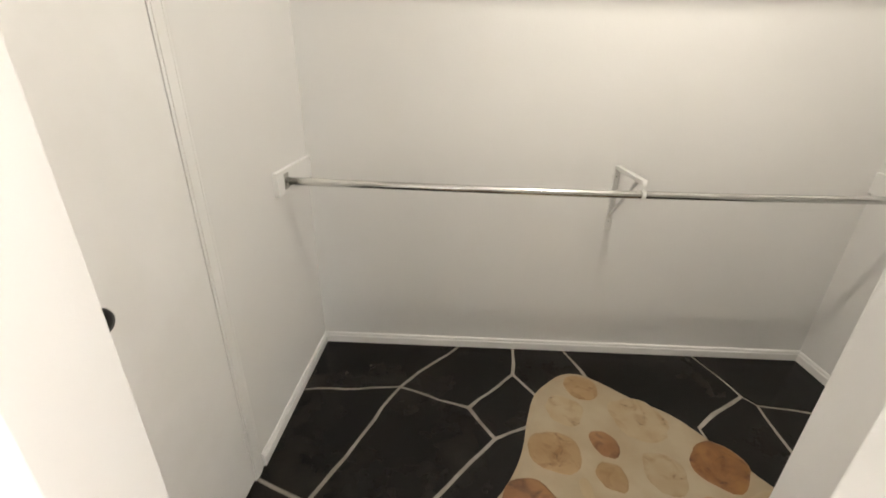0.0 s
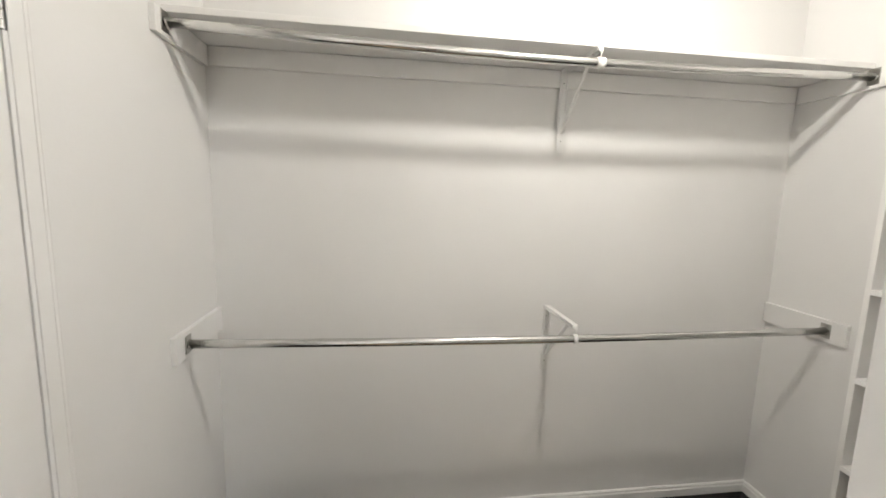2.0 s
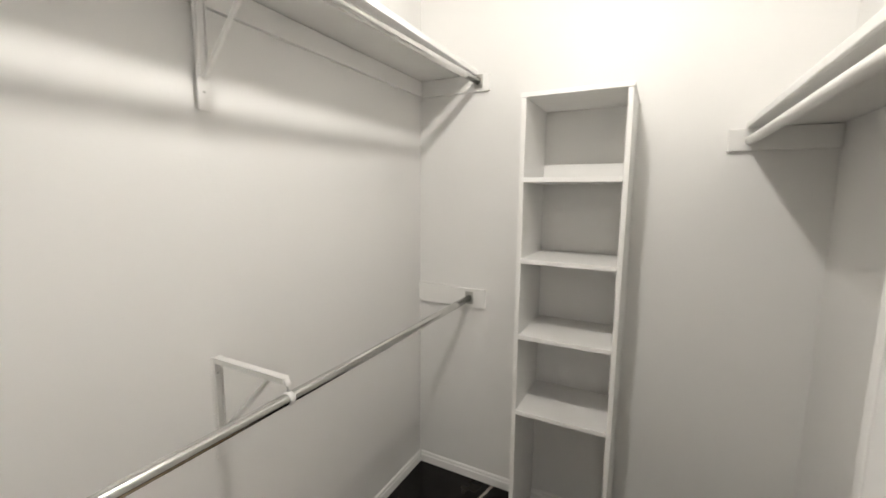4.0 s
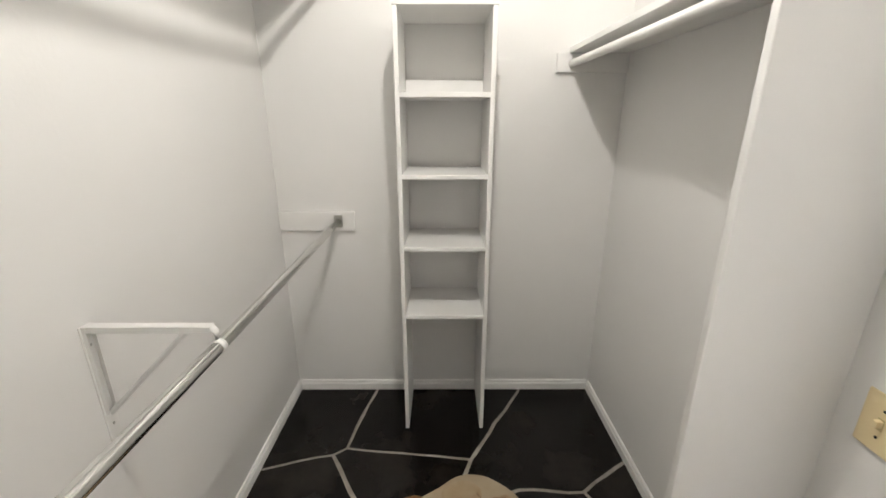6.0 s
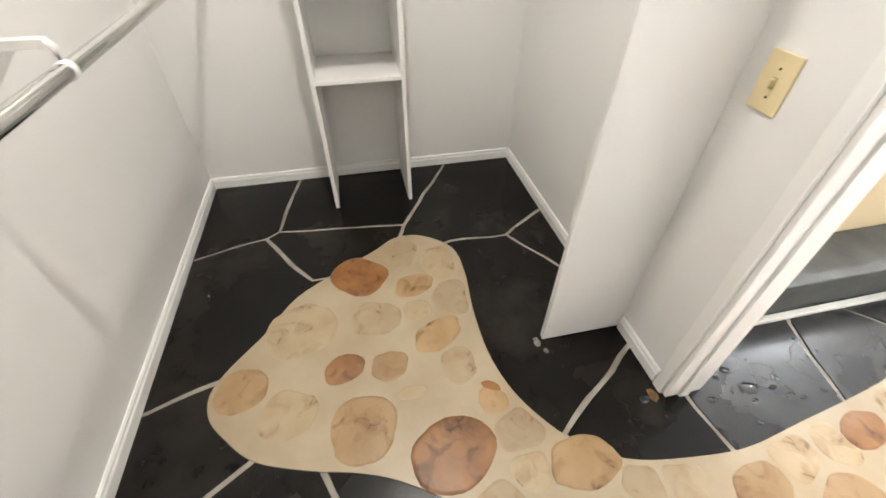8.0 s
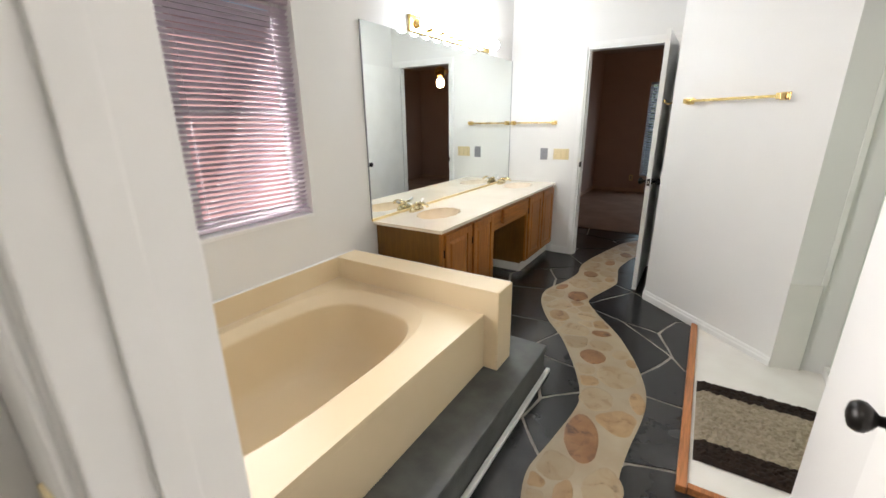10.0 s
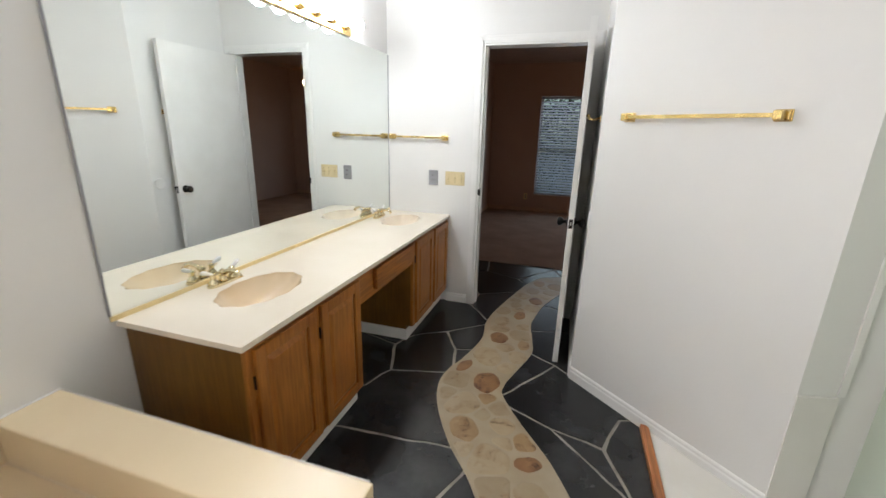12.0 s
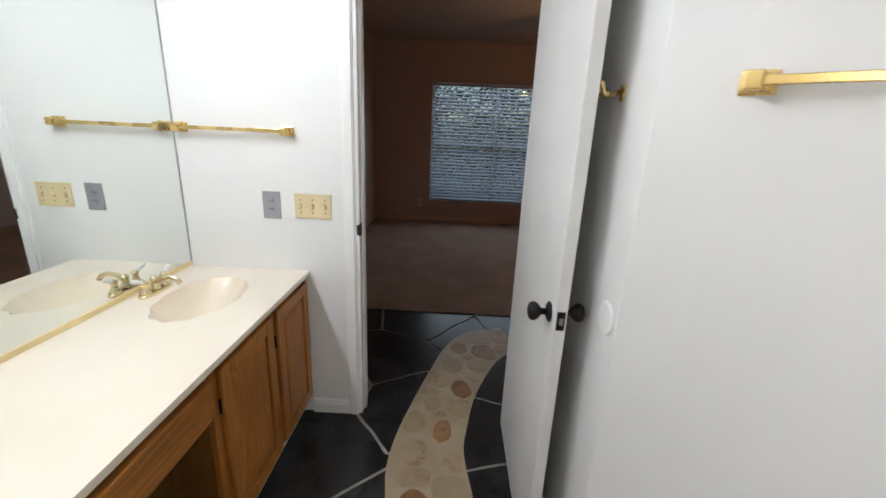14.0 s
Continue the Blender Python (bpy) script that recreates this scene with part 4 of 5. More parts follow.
blind("white slatted blind half closed over the bathroom window", "y", WY0 + 0.006, WY1 - 0.006, WZ0 + 0.035, WZ1 - 0.004, BR + 0.035, -1, 0.0255, radians(33), 0.028, BATH_BLIND)
sash_window("window_2", "white framed bedroom window behind a slatted blind", "x", BWX0, BWX1, BWZ0, BWZ1, BED_F - 0.10, BED_F - 0.07)
blind("white slatted blind in backlit blue-grey, half open over the bedroom window", "x", BWX0 + 0.006, BWX1 - 0.006, BWZ0 + 0.01, BWZ1 - 0.004, BED_F - 0.03, 1, 0.050, radians(-34), 0.050)

# ---- shower side ----
PAN_X0, PAN_Y1 = -0.78, -1.285
structure("pavement_white", prism([(-0.121, PAN_Y1 - 0.03), (-0.121, -2.90), (-0.51, -2.54), (-0.62, -2.64), (PAN_X0, -2.64), (PAN_X0, PAN_Y1 - 0.03)], 0.0, 0.022, 0.003), WHITE_FLOOR, "white painted floor patch in front of the shower", "floor")
trim = thing("floor_edging", "varnished orange wood edging round the white floor patch", "edging")
part("long_strip", box((-0.12, PAN_Y1, 0.0), (-0.08, -2.93, 0.035), 0.004), ORANGE, trim)
part("short_strip", box((-0.425, PAN_Y1 - 0.005, 0.0), (-0.121, PAN_Y1 - 0.035, 0.035), 0.004), ORANGE, trim)


def bath_mat():
    x0, x1, y0, y1 = -0.68, -0.135, -2.16, -1.48
    ob = thing("bath_mat", "brown and tan striped shag bath mat", "bath mat")
    for a, b, m, name in ((y0, y0 + 0.12, MAT_BROWN, "brown_stripe"), (y0 + 0.12, y1 - 0.14, MAT_TAN, "tan_middle"), (y1 - 0.14, y1, MAT_BROWN, "brown_stripe")):
        bm = bmesh.new()
        nx, ny = 60, max(4, int((b - a) / 0.009))
        grid = []
        for j in range(ny + 1):
            row = []
            for i in range(nx + 1):
                x, y = x0 + (x1 - x0) * i / nx, a + (b - a) * j / ny
                edge = min(1, min(i, nx - i) / 3) * min(1, (min(y - y0, y1 - y) + 0.004) / 0.02)
                row.append(bm.verts.new((x, y, 0.023 + edge * (0.018 + 0.012 * noise.noise((x * 60, y * 60, 1))))))
            grid.append(row)
        for j in range(ny):
            for i in range(nx):
                bm.faces.new((grid[j][i], grid[j][i + 1], grid[j + 1][i + 1], grid[j + 1][i]))
        bmesh.ops.solidify(bm, geom=bm.faces[:], thickness=0.001)
        part(name, bm, m, ob)
    return ob


bath_mat()
shower = thing("shower_screen", "greenish glass shower screen in a white metal frame", "shower screen")
SX = -0.79
part("sill", box((SX - 0.03, -2.64, 0.0), (SX + 0.03, PAN_Y1 - 0.02, 0.075), 0.006), TRIM, shower)
part("side_post", box((SX - 0.02, -2.66, 0.075), (SX + 0.02, -2.62, 1.95), 0.003), TRIM, shower)
part("side_post", box((SX - 0.02, PAN_Y1 - 0.055, 0.075), (SX + 0.02, PAN_Y1 - 0.018, 1.95), 0.003), TRIM, shower)
part("head_rail", box((SX - 0.02, -2.66, 1.95), (SX + 0.02, PAN_Y1 - 0.018, 1.99), 0.003), TRIM, shower)
part("pane", box((SX - 0.003, -2.62, 0.075), (SX + 0.003, PAN_Y1 - 0.055, 1.95)), SHOWER_GLASS, shower).visible_shadow = False
structure("trim_shower_post", box((-0.80, -2.80, 0.0), (-0.657, -2.612, CEIL), 0.004), PAINT, "white shower door post at the end of the slanting wall", "trim")
structure("trim_corner_bead", prism([WALL_END + Vector((0.010, 0.0025)), WALL_END + Vector((0.010, 0.012)), WALL_END + Vector((-0.014, 0.008)), WALL_END + Vector((-0.014, -0.013))], 0.575, CEIL), TRIM, "white corner bead beside the shower post", "trim")
face = Vector((0.236, 0.972)).normalized() * 0.012     # the way off the end return
structure("trim_wall_end", prism([DIAG_B + Vector((0.003, 0.003)), DIAG_B + face, WALL_END + face, WALL_END + face * 0.1], 0.0, 0.57, 0.003), TILE_WHITE, "white glazed tile facing low on the wall end", "trim")

# ---- bedroom fan and what is outside ----
fan = thing("ceiling_fan", "brass ceiling fan with wooden blades and a lit globe", "ceiling fan")
FAN = Vector((-0.62, -6.8, BED_CEIL))
part("rod", tube(FAN - Vector((0, 0, 0.25)), FAN, 0.012), BRASS, fan)
part("motor", lathe([(0.05, -0.42), (0.09, -0.40), (0.11, -0.34), (0.10, -0.28), (0.05, -0.25)], FAN), BRASS, fan, smooth=True)
for k in range(5):
    a = k * math.tau / 5 + 0.3
    u, v = Vector((math.cos(a), math.sin(a), 0)), Vector((-math.sin(a), math.cos(a), 0.15))
    bm = bmesh.new()
    pts = [FAN + u * r + v * w - Vector((0, 0, 0.34)) for r, w in ((0.14, -0.045), (0.62, -0.065), (0.65, -0.04), (0.65, 0.04), (0.62, 0.065), (0.14, 0.045))]
    vs = [bm.verts.new(p) for p in pts]
    bmesh.ops.solidify(bm, geom=[bm.faces.new(vs)], thickness=0.008)
    part("blade", bm, OAK, fan)
part("globe", lathe([(0.03, -0.44), (0.055, -0.46), (0.08, -0.51), (0.08, -0.55), (0.055, -0.60), (0.01, -0.62)], FAN), GLOBE, fan, "lit warm glass globe", True)
closet_lamp = thing("ceiling_lamp", "small closet ceiling lamp holder", "ceiling lamp")
part("base", lathe([(0.06, -0.025), (0.06, -0.005), (0.05, 0.0)], (0.84, 1.08, CEIL)), TRIM, closet_lamp, smooth=True)
house = thing("neighbour_house", "sunlit red brick side wall of the house next door", "house")
part("wall", box((5.6, -9, -0.25), (5.8, 6, 2.75)), BRICK_OUT, house)
part("roof", prism([(5.3, -9.2), (9, -9.2), (9, 6.2), (5.3, 6.2)], 2.75, 2.87), material("grey_shingle", (0.12, 0.11, 0.10), 0.9), house)
rng = random.Random(4)
bm = bmesh.new()
for k in range(36000):
    c = Vector((rng.uniform(-5, 5), rng.uniform(-13.5, -11.6), 0))
    top = 4.6 + 0.7 * noise.noise((c.x * 0.8, c.y, 0)) + 0.5 * noise.noise((c.x * 3, c.y, 2))
    c.z = -0.2 + rng.random() ** 0.7 * top
    u = Vector((rng.gauss(0, 1), rng.gauss(0, 1), rng.gauss(0, 1))).normalized() * rng.uniform(0.03, 0.065)
    v = u.cross(Vector((rng.gauss(0, 1), rng.gauss(0, 1), rng.gauss(0, 1)))).normalized() * 0.026
    bm.faces.new([bm.verts.new(c + d) for d in (u, v, -u, -v)])
tagged(link("garden_hedge", bm, LEAF), "leafy green garden shrubs outside the bedroom window", "hedge", kind="stuff")
# ---- slate floor: joints drawn as a net, each mesh of the net is one slab ----
CLOSET_NET = {
    "ws": (-0.86, 0.2), "wn": (-0.86, 2.04), "en": (2.15, 2.04), "es": (2.15, 0.2),
    "A": (-0.86, 1.57), "B": (-0.16, 1.63), "C": (0.17, 2.04), "D": (0.19, 1.51), "E": (0.46, 2.04), "F": (0.44, 1.77), "G": (0.525, 1.61),
    "H": (0.30, 1.34), "I": (0.45, 1.41), "K": (0.735, 2.04), "Kp": (0.83, 1.75), "M": (1.475, 2.04), "N": (1.58, 1.675), "Np": (1.245, 1.45),
    "N2": (1.625, 1.615), "Ne": (2.15, 1.52), "N3": (1.59, 1.34), "O": (1.55, 1.01), "Oe": (2.15, 0.64), "Op": (1.45, 1.04),
    "P": (1.375, 0.52), "Pp": (1.38, 0.81), "Ps": (1.58, 0.2), "Pw": (0.86, 0.2), "Q": (0.70, 0.2), "Qp": (0.41, 0.65),
    "R": (0.45, 0.2), "Rp": (0.24, 0.165), "L": (-0.86, 1.18), "L2": (-0.42, 1.0), "V": (0.04, 1.04), "W": (-0.40, 0.2), "Wm": (-0.36, 0.62), "Vp": (0.12, 0.80),
    "a": (0.68, 1.45), "b": (1.25, 1.10), "c": (0.52, 1.05), "d": (0.12, 0.55), "e": (0.05, 0.2),
}
CLOSET_JOINTS = ("A-B B-C B-D D-F F-E F-G D-H H-I H-V B-L2 L-L2 L2-Wm Wm-W V-Vp Vp-d K-Kp M-N N-Np N-N2 N2-Ne N2-N3 N3-O O-Oe O-Op P-Pp P-Ps P-Pw Q-Qp R-Rp "
                 "G-a I-a Kp-a Np-b a-b Op-b Pp-b a-c b-c Qp-d c-d d-e Rp-e ws-W W-e e-Rp R-Q Q-Pw Pw-Ps Ps-es es-Oe Oe-Ne Ne-en en-M M-K K-E E-C C-wn wn-A A-L L-ws")
BATH_NET = {
    "S2": (0.62, -0.40), "S2p": (0.27, -0.31), "S1": (0.63, -0.70), "S1p": (0.45, -0.86), "S3": (0.63, -1.38), "S3p": (0.47, -1.18), "S4": (0.60, -1.57), "S4p": (0.42, -1.74),
    "hub": (1.2, -0.9), "hubE": (2.15, -0.9), "T": (0.85, -2.03), "Tp": (0.72, -2.40), "T2": (0.51, -1.96), "U0": (1.20, -2.44), "U0p": (0.82, -2.47), "U0e": (2.15, -2.35),
    "U": (1.40, -3.0), "Up": (1.05, -3.085), "U1": (1.48, -2.79), "U1e": (2.15, -2.6), "U2": (1.51, -3.31), "U2e": (2.15, -3.5),
    "W1": (1.08, -3.39), "W1p": (0.96, -3.42), "W2p": (1.02, -3.13), "X": (1.21, -3.63), "Xe": (1.44, -3.49), "Xp": (0.95, -3.85), "Y1": (1.17, -4.21), "Y1p": (0.96, -3.94), "Y1e": (2.15, -4.3),
}
BATH_JOINTS = ("S2-S2p S2-hub S1-S1p S1-hub S3-S3p S3-hub S4-S4p S4-S3 hub-hubE T-Tp T-T2 T-S4 U0-U0p U0-U0e U-Up U-U1 U1-U1e U-U2 U2-U2e W1-W1p W1-W2p W1-X X-Xe Xe-U2 X-Xp Y1-Y1p Y1-Y1e "
               "S2p-f S1p-g S3p-g S4p-h T2-i Tp-j U0p-j Up-k W2p-k W1p-l Xp-m Y1p-m es-hubE hubE-U0e U0e-U1e U1e-U2e U2e-Y1e")
WEST_NET = {
    "f": (0.08, -0.45), "g": (0.28, -1.05), "h": (0.26, -1.6), "i": (0.34, -2.05), "j": (0.66, -2.58), "k": (0.86, -3.05), "l": (0.77, -3.45), "m": (0.76, -3.95), "n": (0.68, -4.5), "o": (0.55, -4.95),
    "al": (-0.25, -1.26), "alp": (-0.25, -0.90), "al2": (-0.40, -1.46), "be": (-0.06, -1.39), "bep": (0.12, -1.33), "we1": (-0.86, -1.5), "ga": (-0.09, -1.88), "gap": (0.10, -1.90), "we2": (-0.86, -1.9),
    "Y": (0.005, -2.41), "Yp": (0.15, -2.10), "Yw": (-0.08, -2.26), "we3": (-0.86, -2.3), "Z": (0.11, -2.71), "Zw": (0.02, -2.97), "we4": (-0.86, -3.2), "V1": (0.37, -2.77), "V1p": (0.64, -2.90),
    "AA": (0.38, -3.42), "AAp": (0.66, -2.98), "AAq": (0.55, -3.52), "AAw": (0.20, -3.25), "we5": (-0.86, -3.6), "BBp": (0.59, -3.86), "BB": (0.34, -3.94), "we6": (-0.86, -4.1),
    "CCp": (0.53, -4.40), "CC": (0.34, -4.34), "we7": (-0.86, -4.5),
}
BED_NET = {
    "DD": (1.15, -4.46), "DDp": (0.82, -4.64), "DD2": (1.24, -4.62), "DDe": (2.15, -4.75), "EE": (0.84, -5.02), "EEp": (0.76, -4.90), "FF": (1.21, -5.16), "FFe": (2.15, -4.95), "FFs": (1.27, -5.56),
    "GG": (0.49, -5.46), "GGs": (0.49, -5.56), "GGp": (0.40, -5.24), "sw": (-0.86, -5.56), "se": (2.15, -5.56),
}
WEST_JOINTS = ("e-f f-g g-h h-i i-j j-k k-l l-m m-n n-o alp-f al-alp al-al2 al2-be be-bep bep-g al2-we1 ga-gap gap-h ga-we2 Y-Yp Yp-i Y-Yw Yw-we3 Y-V1 Y-Z Z-V1 Z-Zw Zw-we4 V1-V1p V1p-j AA-AAp AAp-k AA-AAq AAq-l AA-AAw AAw-we5 "
               "BB-BBp BBp-m BB-we6 CC-CCp CCp-n CC-we7 DD-DDp DDp-n DD-DD2 DD-Y1 DD2-DDe EE-EEp EEp-o EE-FF FF-FFe FF-FFs EE-GG GG-GGs GG-GGp GGp-o "
               "ws-we1 we1-we2 we2-we3 we3-we4 we4-we5 we5-we6 we6-we7 we7-sw sw-GGs GGs-FFs FFs-se se-FFe FFe-DDe DDe-Y1e")


def net_faces(nodes, joints):
    """Walks round every mesh of a net of joints and gives its corners."""
    ways = {}
    for pair in joints:
        p, q = pair.split("-")
        ways.setdefault(p, set()).add(q)
        ways.setdefault(q, set()).add(p)
    order = {p: sorted(qs, key=lambda q: math.atan2(nodes[q][1] - nodes[p][1], nodes[q][0] - nodes[p][0])) for p, qs in ways.items()}
    seen, faces = set(), []
    for p in order:
        for q in order[p]:
            if (p, q) in seen:
                continue
            walk_round, u, v = [], p, q
            while (u, v) not in seen:
                seen.add((u, v))
                walk_round.append(u)
                ring = order[v]
                u, v = v, ring[(ring.index(u) - 1) % len(ring)]
            pts = [Vector(nodes[k]) for k in walk_round]
            area = sum(a.x * b.y - b.x * a.y for a, b in zip(pts, pts[1:] + pts[:1])) / 2
            if area > 0.002:
                faces.append(pts)
    return faces


def wobble(p):
    """Hand-cut edges: every point of a joint strays a little, the same for both neighbours."""
    return p + Vector((noise.noise((p.x * 7, p.y * 7, 0.3)), noise.noise((p.x * 7, p.y * 7, 5.3)))) * 0.016


def cut(pts, step=0.07):
    out = []
    for a, b in zip(pts, pts[1:] + pts[:1]):
        n = max(1, int((b - a).length / step))
        out += [wobble(a.lerp(b, k / n)) for k in range(n)]
    return out


def shrink(pts, gap):
    out, n = [], len(pts)
    for k in range(n):
        a, p, b = pts[k - 1], pts[k], pts[(k + 1) % n]
        u, v = (p - a), (b - p)
        if u.length < 1e-5 or v.length < 1e-5:
            continue
        u, v = u.normalized(), v.normalized()
        m = Vector((-u.y - v.y, u.x + v.x))
        m = m.normalized() if m.length > 0.15 else Vector((-u.y, u.x))
        g = gap * (1 + 0.35 * noise.noise((p.x * 9, p.y * 9, 9)))
        out.append(p + m * min(1.6 * g, g / max(0.5, m.dot(Vector((-u.y, u.x))))))
    return out


NET = {**CLOSET_NET, **BATH_NET, **WEST_NET, **BED_NET}
for pts in net_faces(NET, (CLOSET_JOINTS + " " + BATH_JOINTS + " " + WEST_JOINTS).split()):
    outline = shrink(cut(pts), 0.0095)
    if len(outline) > 2:
        # slabs on the bathroom side take the lightened copy
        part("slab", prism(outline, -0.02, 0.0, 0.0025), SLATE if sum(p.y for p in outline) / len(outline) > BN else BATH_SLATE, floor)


def spline(points, per=5):
    pts = [Vector(p) for p in points]
    out = []
    for k in range(len(pts) - 1):
        p0, p1, p2, p3 = pts[max(k - 1, 0)], pts[k], pts[k + 1], pts[min(k + 2, len(pts) - 1)]
        for i in range(per):
            t = i / per
            out.append(0.5 * ((2 * p1) + (p2 - p0) * t + (2 * p0 - 5 * p1 + 4 * p2 - p3) * t * t + (3 * p1 - p0 - 3 * p2 + p3) * t ** 3))
    out.append(pts[-1])
    return out


# the winding path: its two edges, from the closet's end to the carpet
EAST = [(1.46, 1.03), (1.44, 0.93), (1.33, 0.81), (1.16, 0.79), (0.95, 0.81), (0.74, 0.81), (0.57, 0.77), (0.43, 0.69), (0.34, 0.60), (0.28, 0.48), (0.25, 0.30), (0.24, 0.12), (0.27, -0.10), (0.33, -0.50),
        (0.40, -0.75), (0.48, -1.03), (0.45, -1.27), (0.41, -1.55), (0.42, -1.72), (0.52, -1.97), (0.69, -2.28), (0.86, -2.50), (1.00, -2.75), (1.06, -2.95), (1.05, -3.12), (0.99, -3.30),
        (0.93, -3.60), (0.955, -3.85), (0.94, -4.05), (0.89, -4.30), (0.81, -4.62), (0.72, -4.93), (0.58, -5.15), (0.30, -5.28)]
WEST = [(1.46, 1.03), (1.44, 1.09), (1.38, 1.17), (1.29, 1.32), (1.16, 1.51), (1.00, 1.62), (0.87, 1.73), (0.78, 1.78), (0.69, 1.77), (0.61, 1.71), (0.52, 1.61), (0.46, 1.45), (0.42, 1.30), (0.37, 1.18), (0.28, 1.05), (0.12, 0.94),
        (-0.03, 0.75), (-0.12, 0.45), (-0.16, 0.10), (-0.22, -0.25), (-0.34, -0.55), (-0.40, -0.80), (-0.33, -0.93), (-0.14, -0.945), (0.03, -1.05), (0.12, -1.18), (0.12, -1.40), (0.09, -1.70),
        (0.10, -1.90), (0.16, -2.11), (0.25, -2.32), (0.37, -2.54), (0.52, -2.74), (0.66, -2.96), (0.67, -3.07), (0.63, -3.22), (0.55, -3.50), (0.56, -3.68), (0.60, -3.95), (0.585, -4.12), (0.52, -4.43), (0.37, -4.78), (0.20, -4.98)]
edge = spline(EAST) + spline(WEST)[:0:-1]
bm = bmesh.new()
rim_edges = []
ring = [bm.verts.new((p.x, p.y, 0.004)) for p in edge]
foot_ring = [bm.verts.new((p.x, p.y, -0.01)) for p in edge]
rim_edges = [bm.edges.new((ring[k], ring[(k + 1) % len(ring)])) for k in range(len(ring))]
bmesh.ops.triangle_fill(bm, use_beauty=True, edges=rim_edges)
for k in range(len(ring)):
    j = (k + 1) % len(ring)
    bm.faces.new((foot_ring[k], foot_ring[j], ring[j], ring[k]))
stone_path = structure("pavement_path", bm, CREAM, "winding cream concrete path inlaid with rounded tan stones", "path")


def cobble(x, y, rx, ry, turn, tone):
    """A rounded flat stone set in the path, slightly domed."""
    bm, rings = bmesh.new(), []
    seed = x * 13.7 + y * 7.3
    n = 26
    low = 0.15 if tone == "pale" else 0.7
    for s, h in ((1.0, 0.002), (0.97, 0.004 + 0.0024 * low), (0.88, 0.004 + 0.004 * low), (0.5, 0.004 + 0.005 * low)):
        row = []
        for k in range(n):
            a = math.tau * k / n
            r = s * (1 + 0.20 * noise.noise((math.cos(a) * 1.1 + seed, math.sin(a) * 1.1, seed)) + 0.07 * noise.noise((math.cos(a) * 3, math.sin(a) * 3 + seed, 3)))
            u, v = rx * r * math.cos(a), ry * r * math.sin(a)
            row.append(bm.verts.new((x + u * math.cos(turn) - v * math.sin(turn), y + u * math.sin(turn) + v * math.cos(turn), h)))
        rings.append(row)
    for p, q in zip(rings, rings[1:]):
        for k in range(n):
            bm.faces.new((p[k], p[(k + 1) % n], q[(k + 1) % n], q[k]))
    bm.faces.new(rings[-1])
    return part("stone", bm, STONES[tone], stone_path, smooth=True)


def stone_material(name, light, dark, deep):
    """Stained stone: cloudy tan with darker veins and a few dark spots."""
    mat = by_object(material(name, light, 0.42, dark=dark, scale=9, bump=0.45, bump_scale=40), 0.86, 1.12)
    n, l = mat.node_tree.nodes, mat.node_tree.links
    b = n["Principled BSDF"]
    source = b.inputs["Base Color"].links[0].from_socket
    co, tex, ramp, mix = n.new("ShaderNodeTexCoord"), n.new("ShaderNodeTexNoise"), n.new("ShaderNodeMapRange"), n.new("ShaderNodeMix")
    tex.inputs["Scale"].default_value, tex.inputs["Detail"].default_value, tex.inputs["Distortion"].default_value = 13.0, 5.0, 0.7
    ramp.inputs["From Min"].default_value, ramp.inputs["From Max"].default_value = 0.50, 0.74
    mix.data_type = "RGBA"
    mix.inputs["B"].default_value = (*deep, 1)
    l.new(co.outputs["Object"], tex.inputs["Vector"])
    l.new(tex.outputs["Fac"], ramp.inputs["Value"])
    l.new(ramp.outputs["Result"], mix.inputs["Factor"])
    l.new(source, mix.inputs["A"])
    # thin dark cracks, in patches
    line, near, thin, patch, both, crack = n.new("ShaderNodeTexNoise"), n.new("ShaderNodeMath"), n.new("ShaderNodeMapRange"), n.new("ShaderNodeMapRange"), n.new("ShaderNodeMath"), n.new("ShaderNodeMix")
    line.inputs["Scale"].default_value, line.inputs["Detail"].default_value, line.inputs["Distortion"].default_value = 10.0, 1.0, 0.8
    near.operation, both.operation = "ABSOLUTE", "MULTIPLY"
    shift = n.new("ShaderNodeMath")
    shift.operation = "SUBTRACT"
    shift.inputs[1].default_value = 0.5
    thin.inputs["From Min"].default_value, thin.inputs["From Max"].default_value = 0.045, 0.0
    patch.inputs["From Min"].default_value, patch.inputs["From Max"].default_value = 0.57, 0.66
    crack.data_type = "RGBA"
    crack.inputs["B"].default_value = (*[c * 0.6 for c in deep], 1)
    l.new(co.outputs["Object"], line.inputs["Vector"])
    l.new(line.outputs["Fac"], shift.inputs[0])
    l.new(shift.outputs["Value"], near.inputs[0])
    l.new(near.outputs["Value"], thin.inputs["Value"])
    l.new(tex.outputs["Fac"], patch.inputs["Value"])
    l.new(thin.outputs["Result"], both.inputs[0])
    l.new(patch.outputs["Result"], both.inputs[1])
    l.new(both.outputs["Value"], crack.inputs["Factor"])
    l.new(mix.outputs["Result"], crack.inputs["A"])
    l.new(crack.outputs["Result"], b.inputs["Base Color"])
    return mat


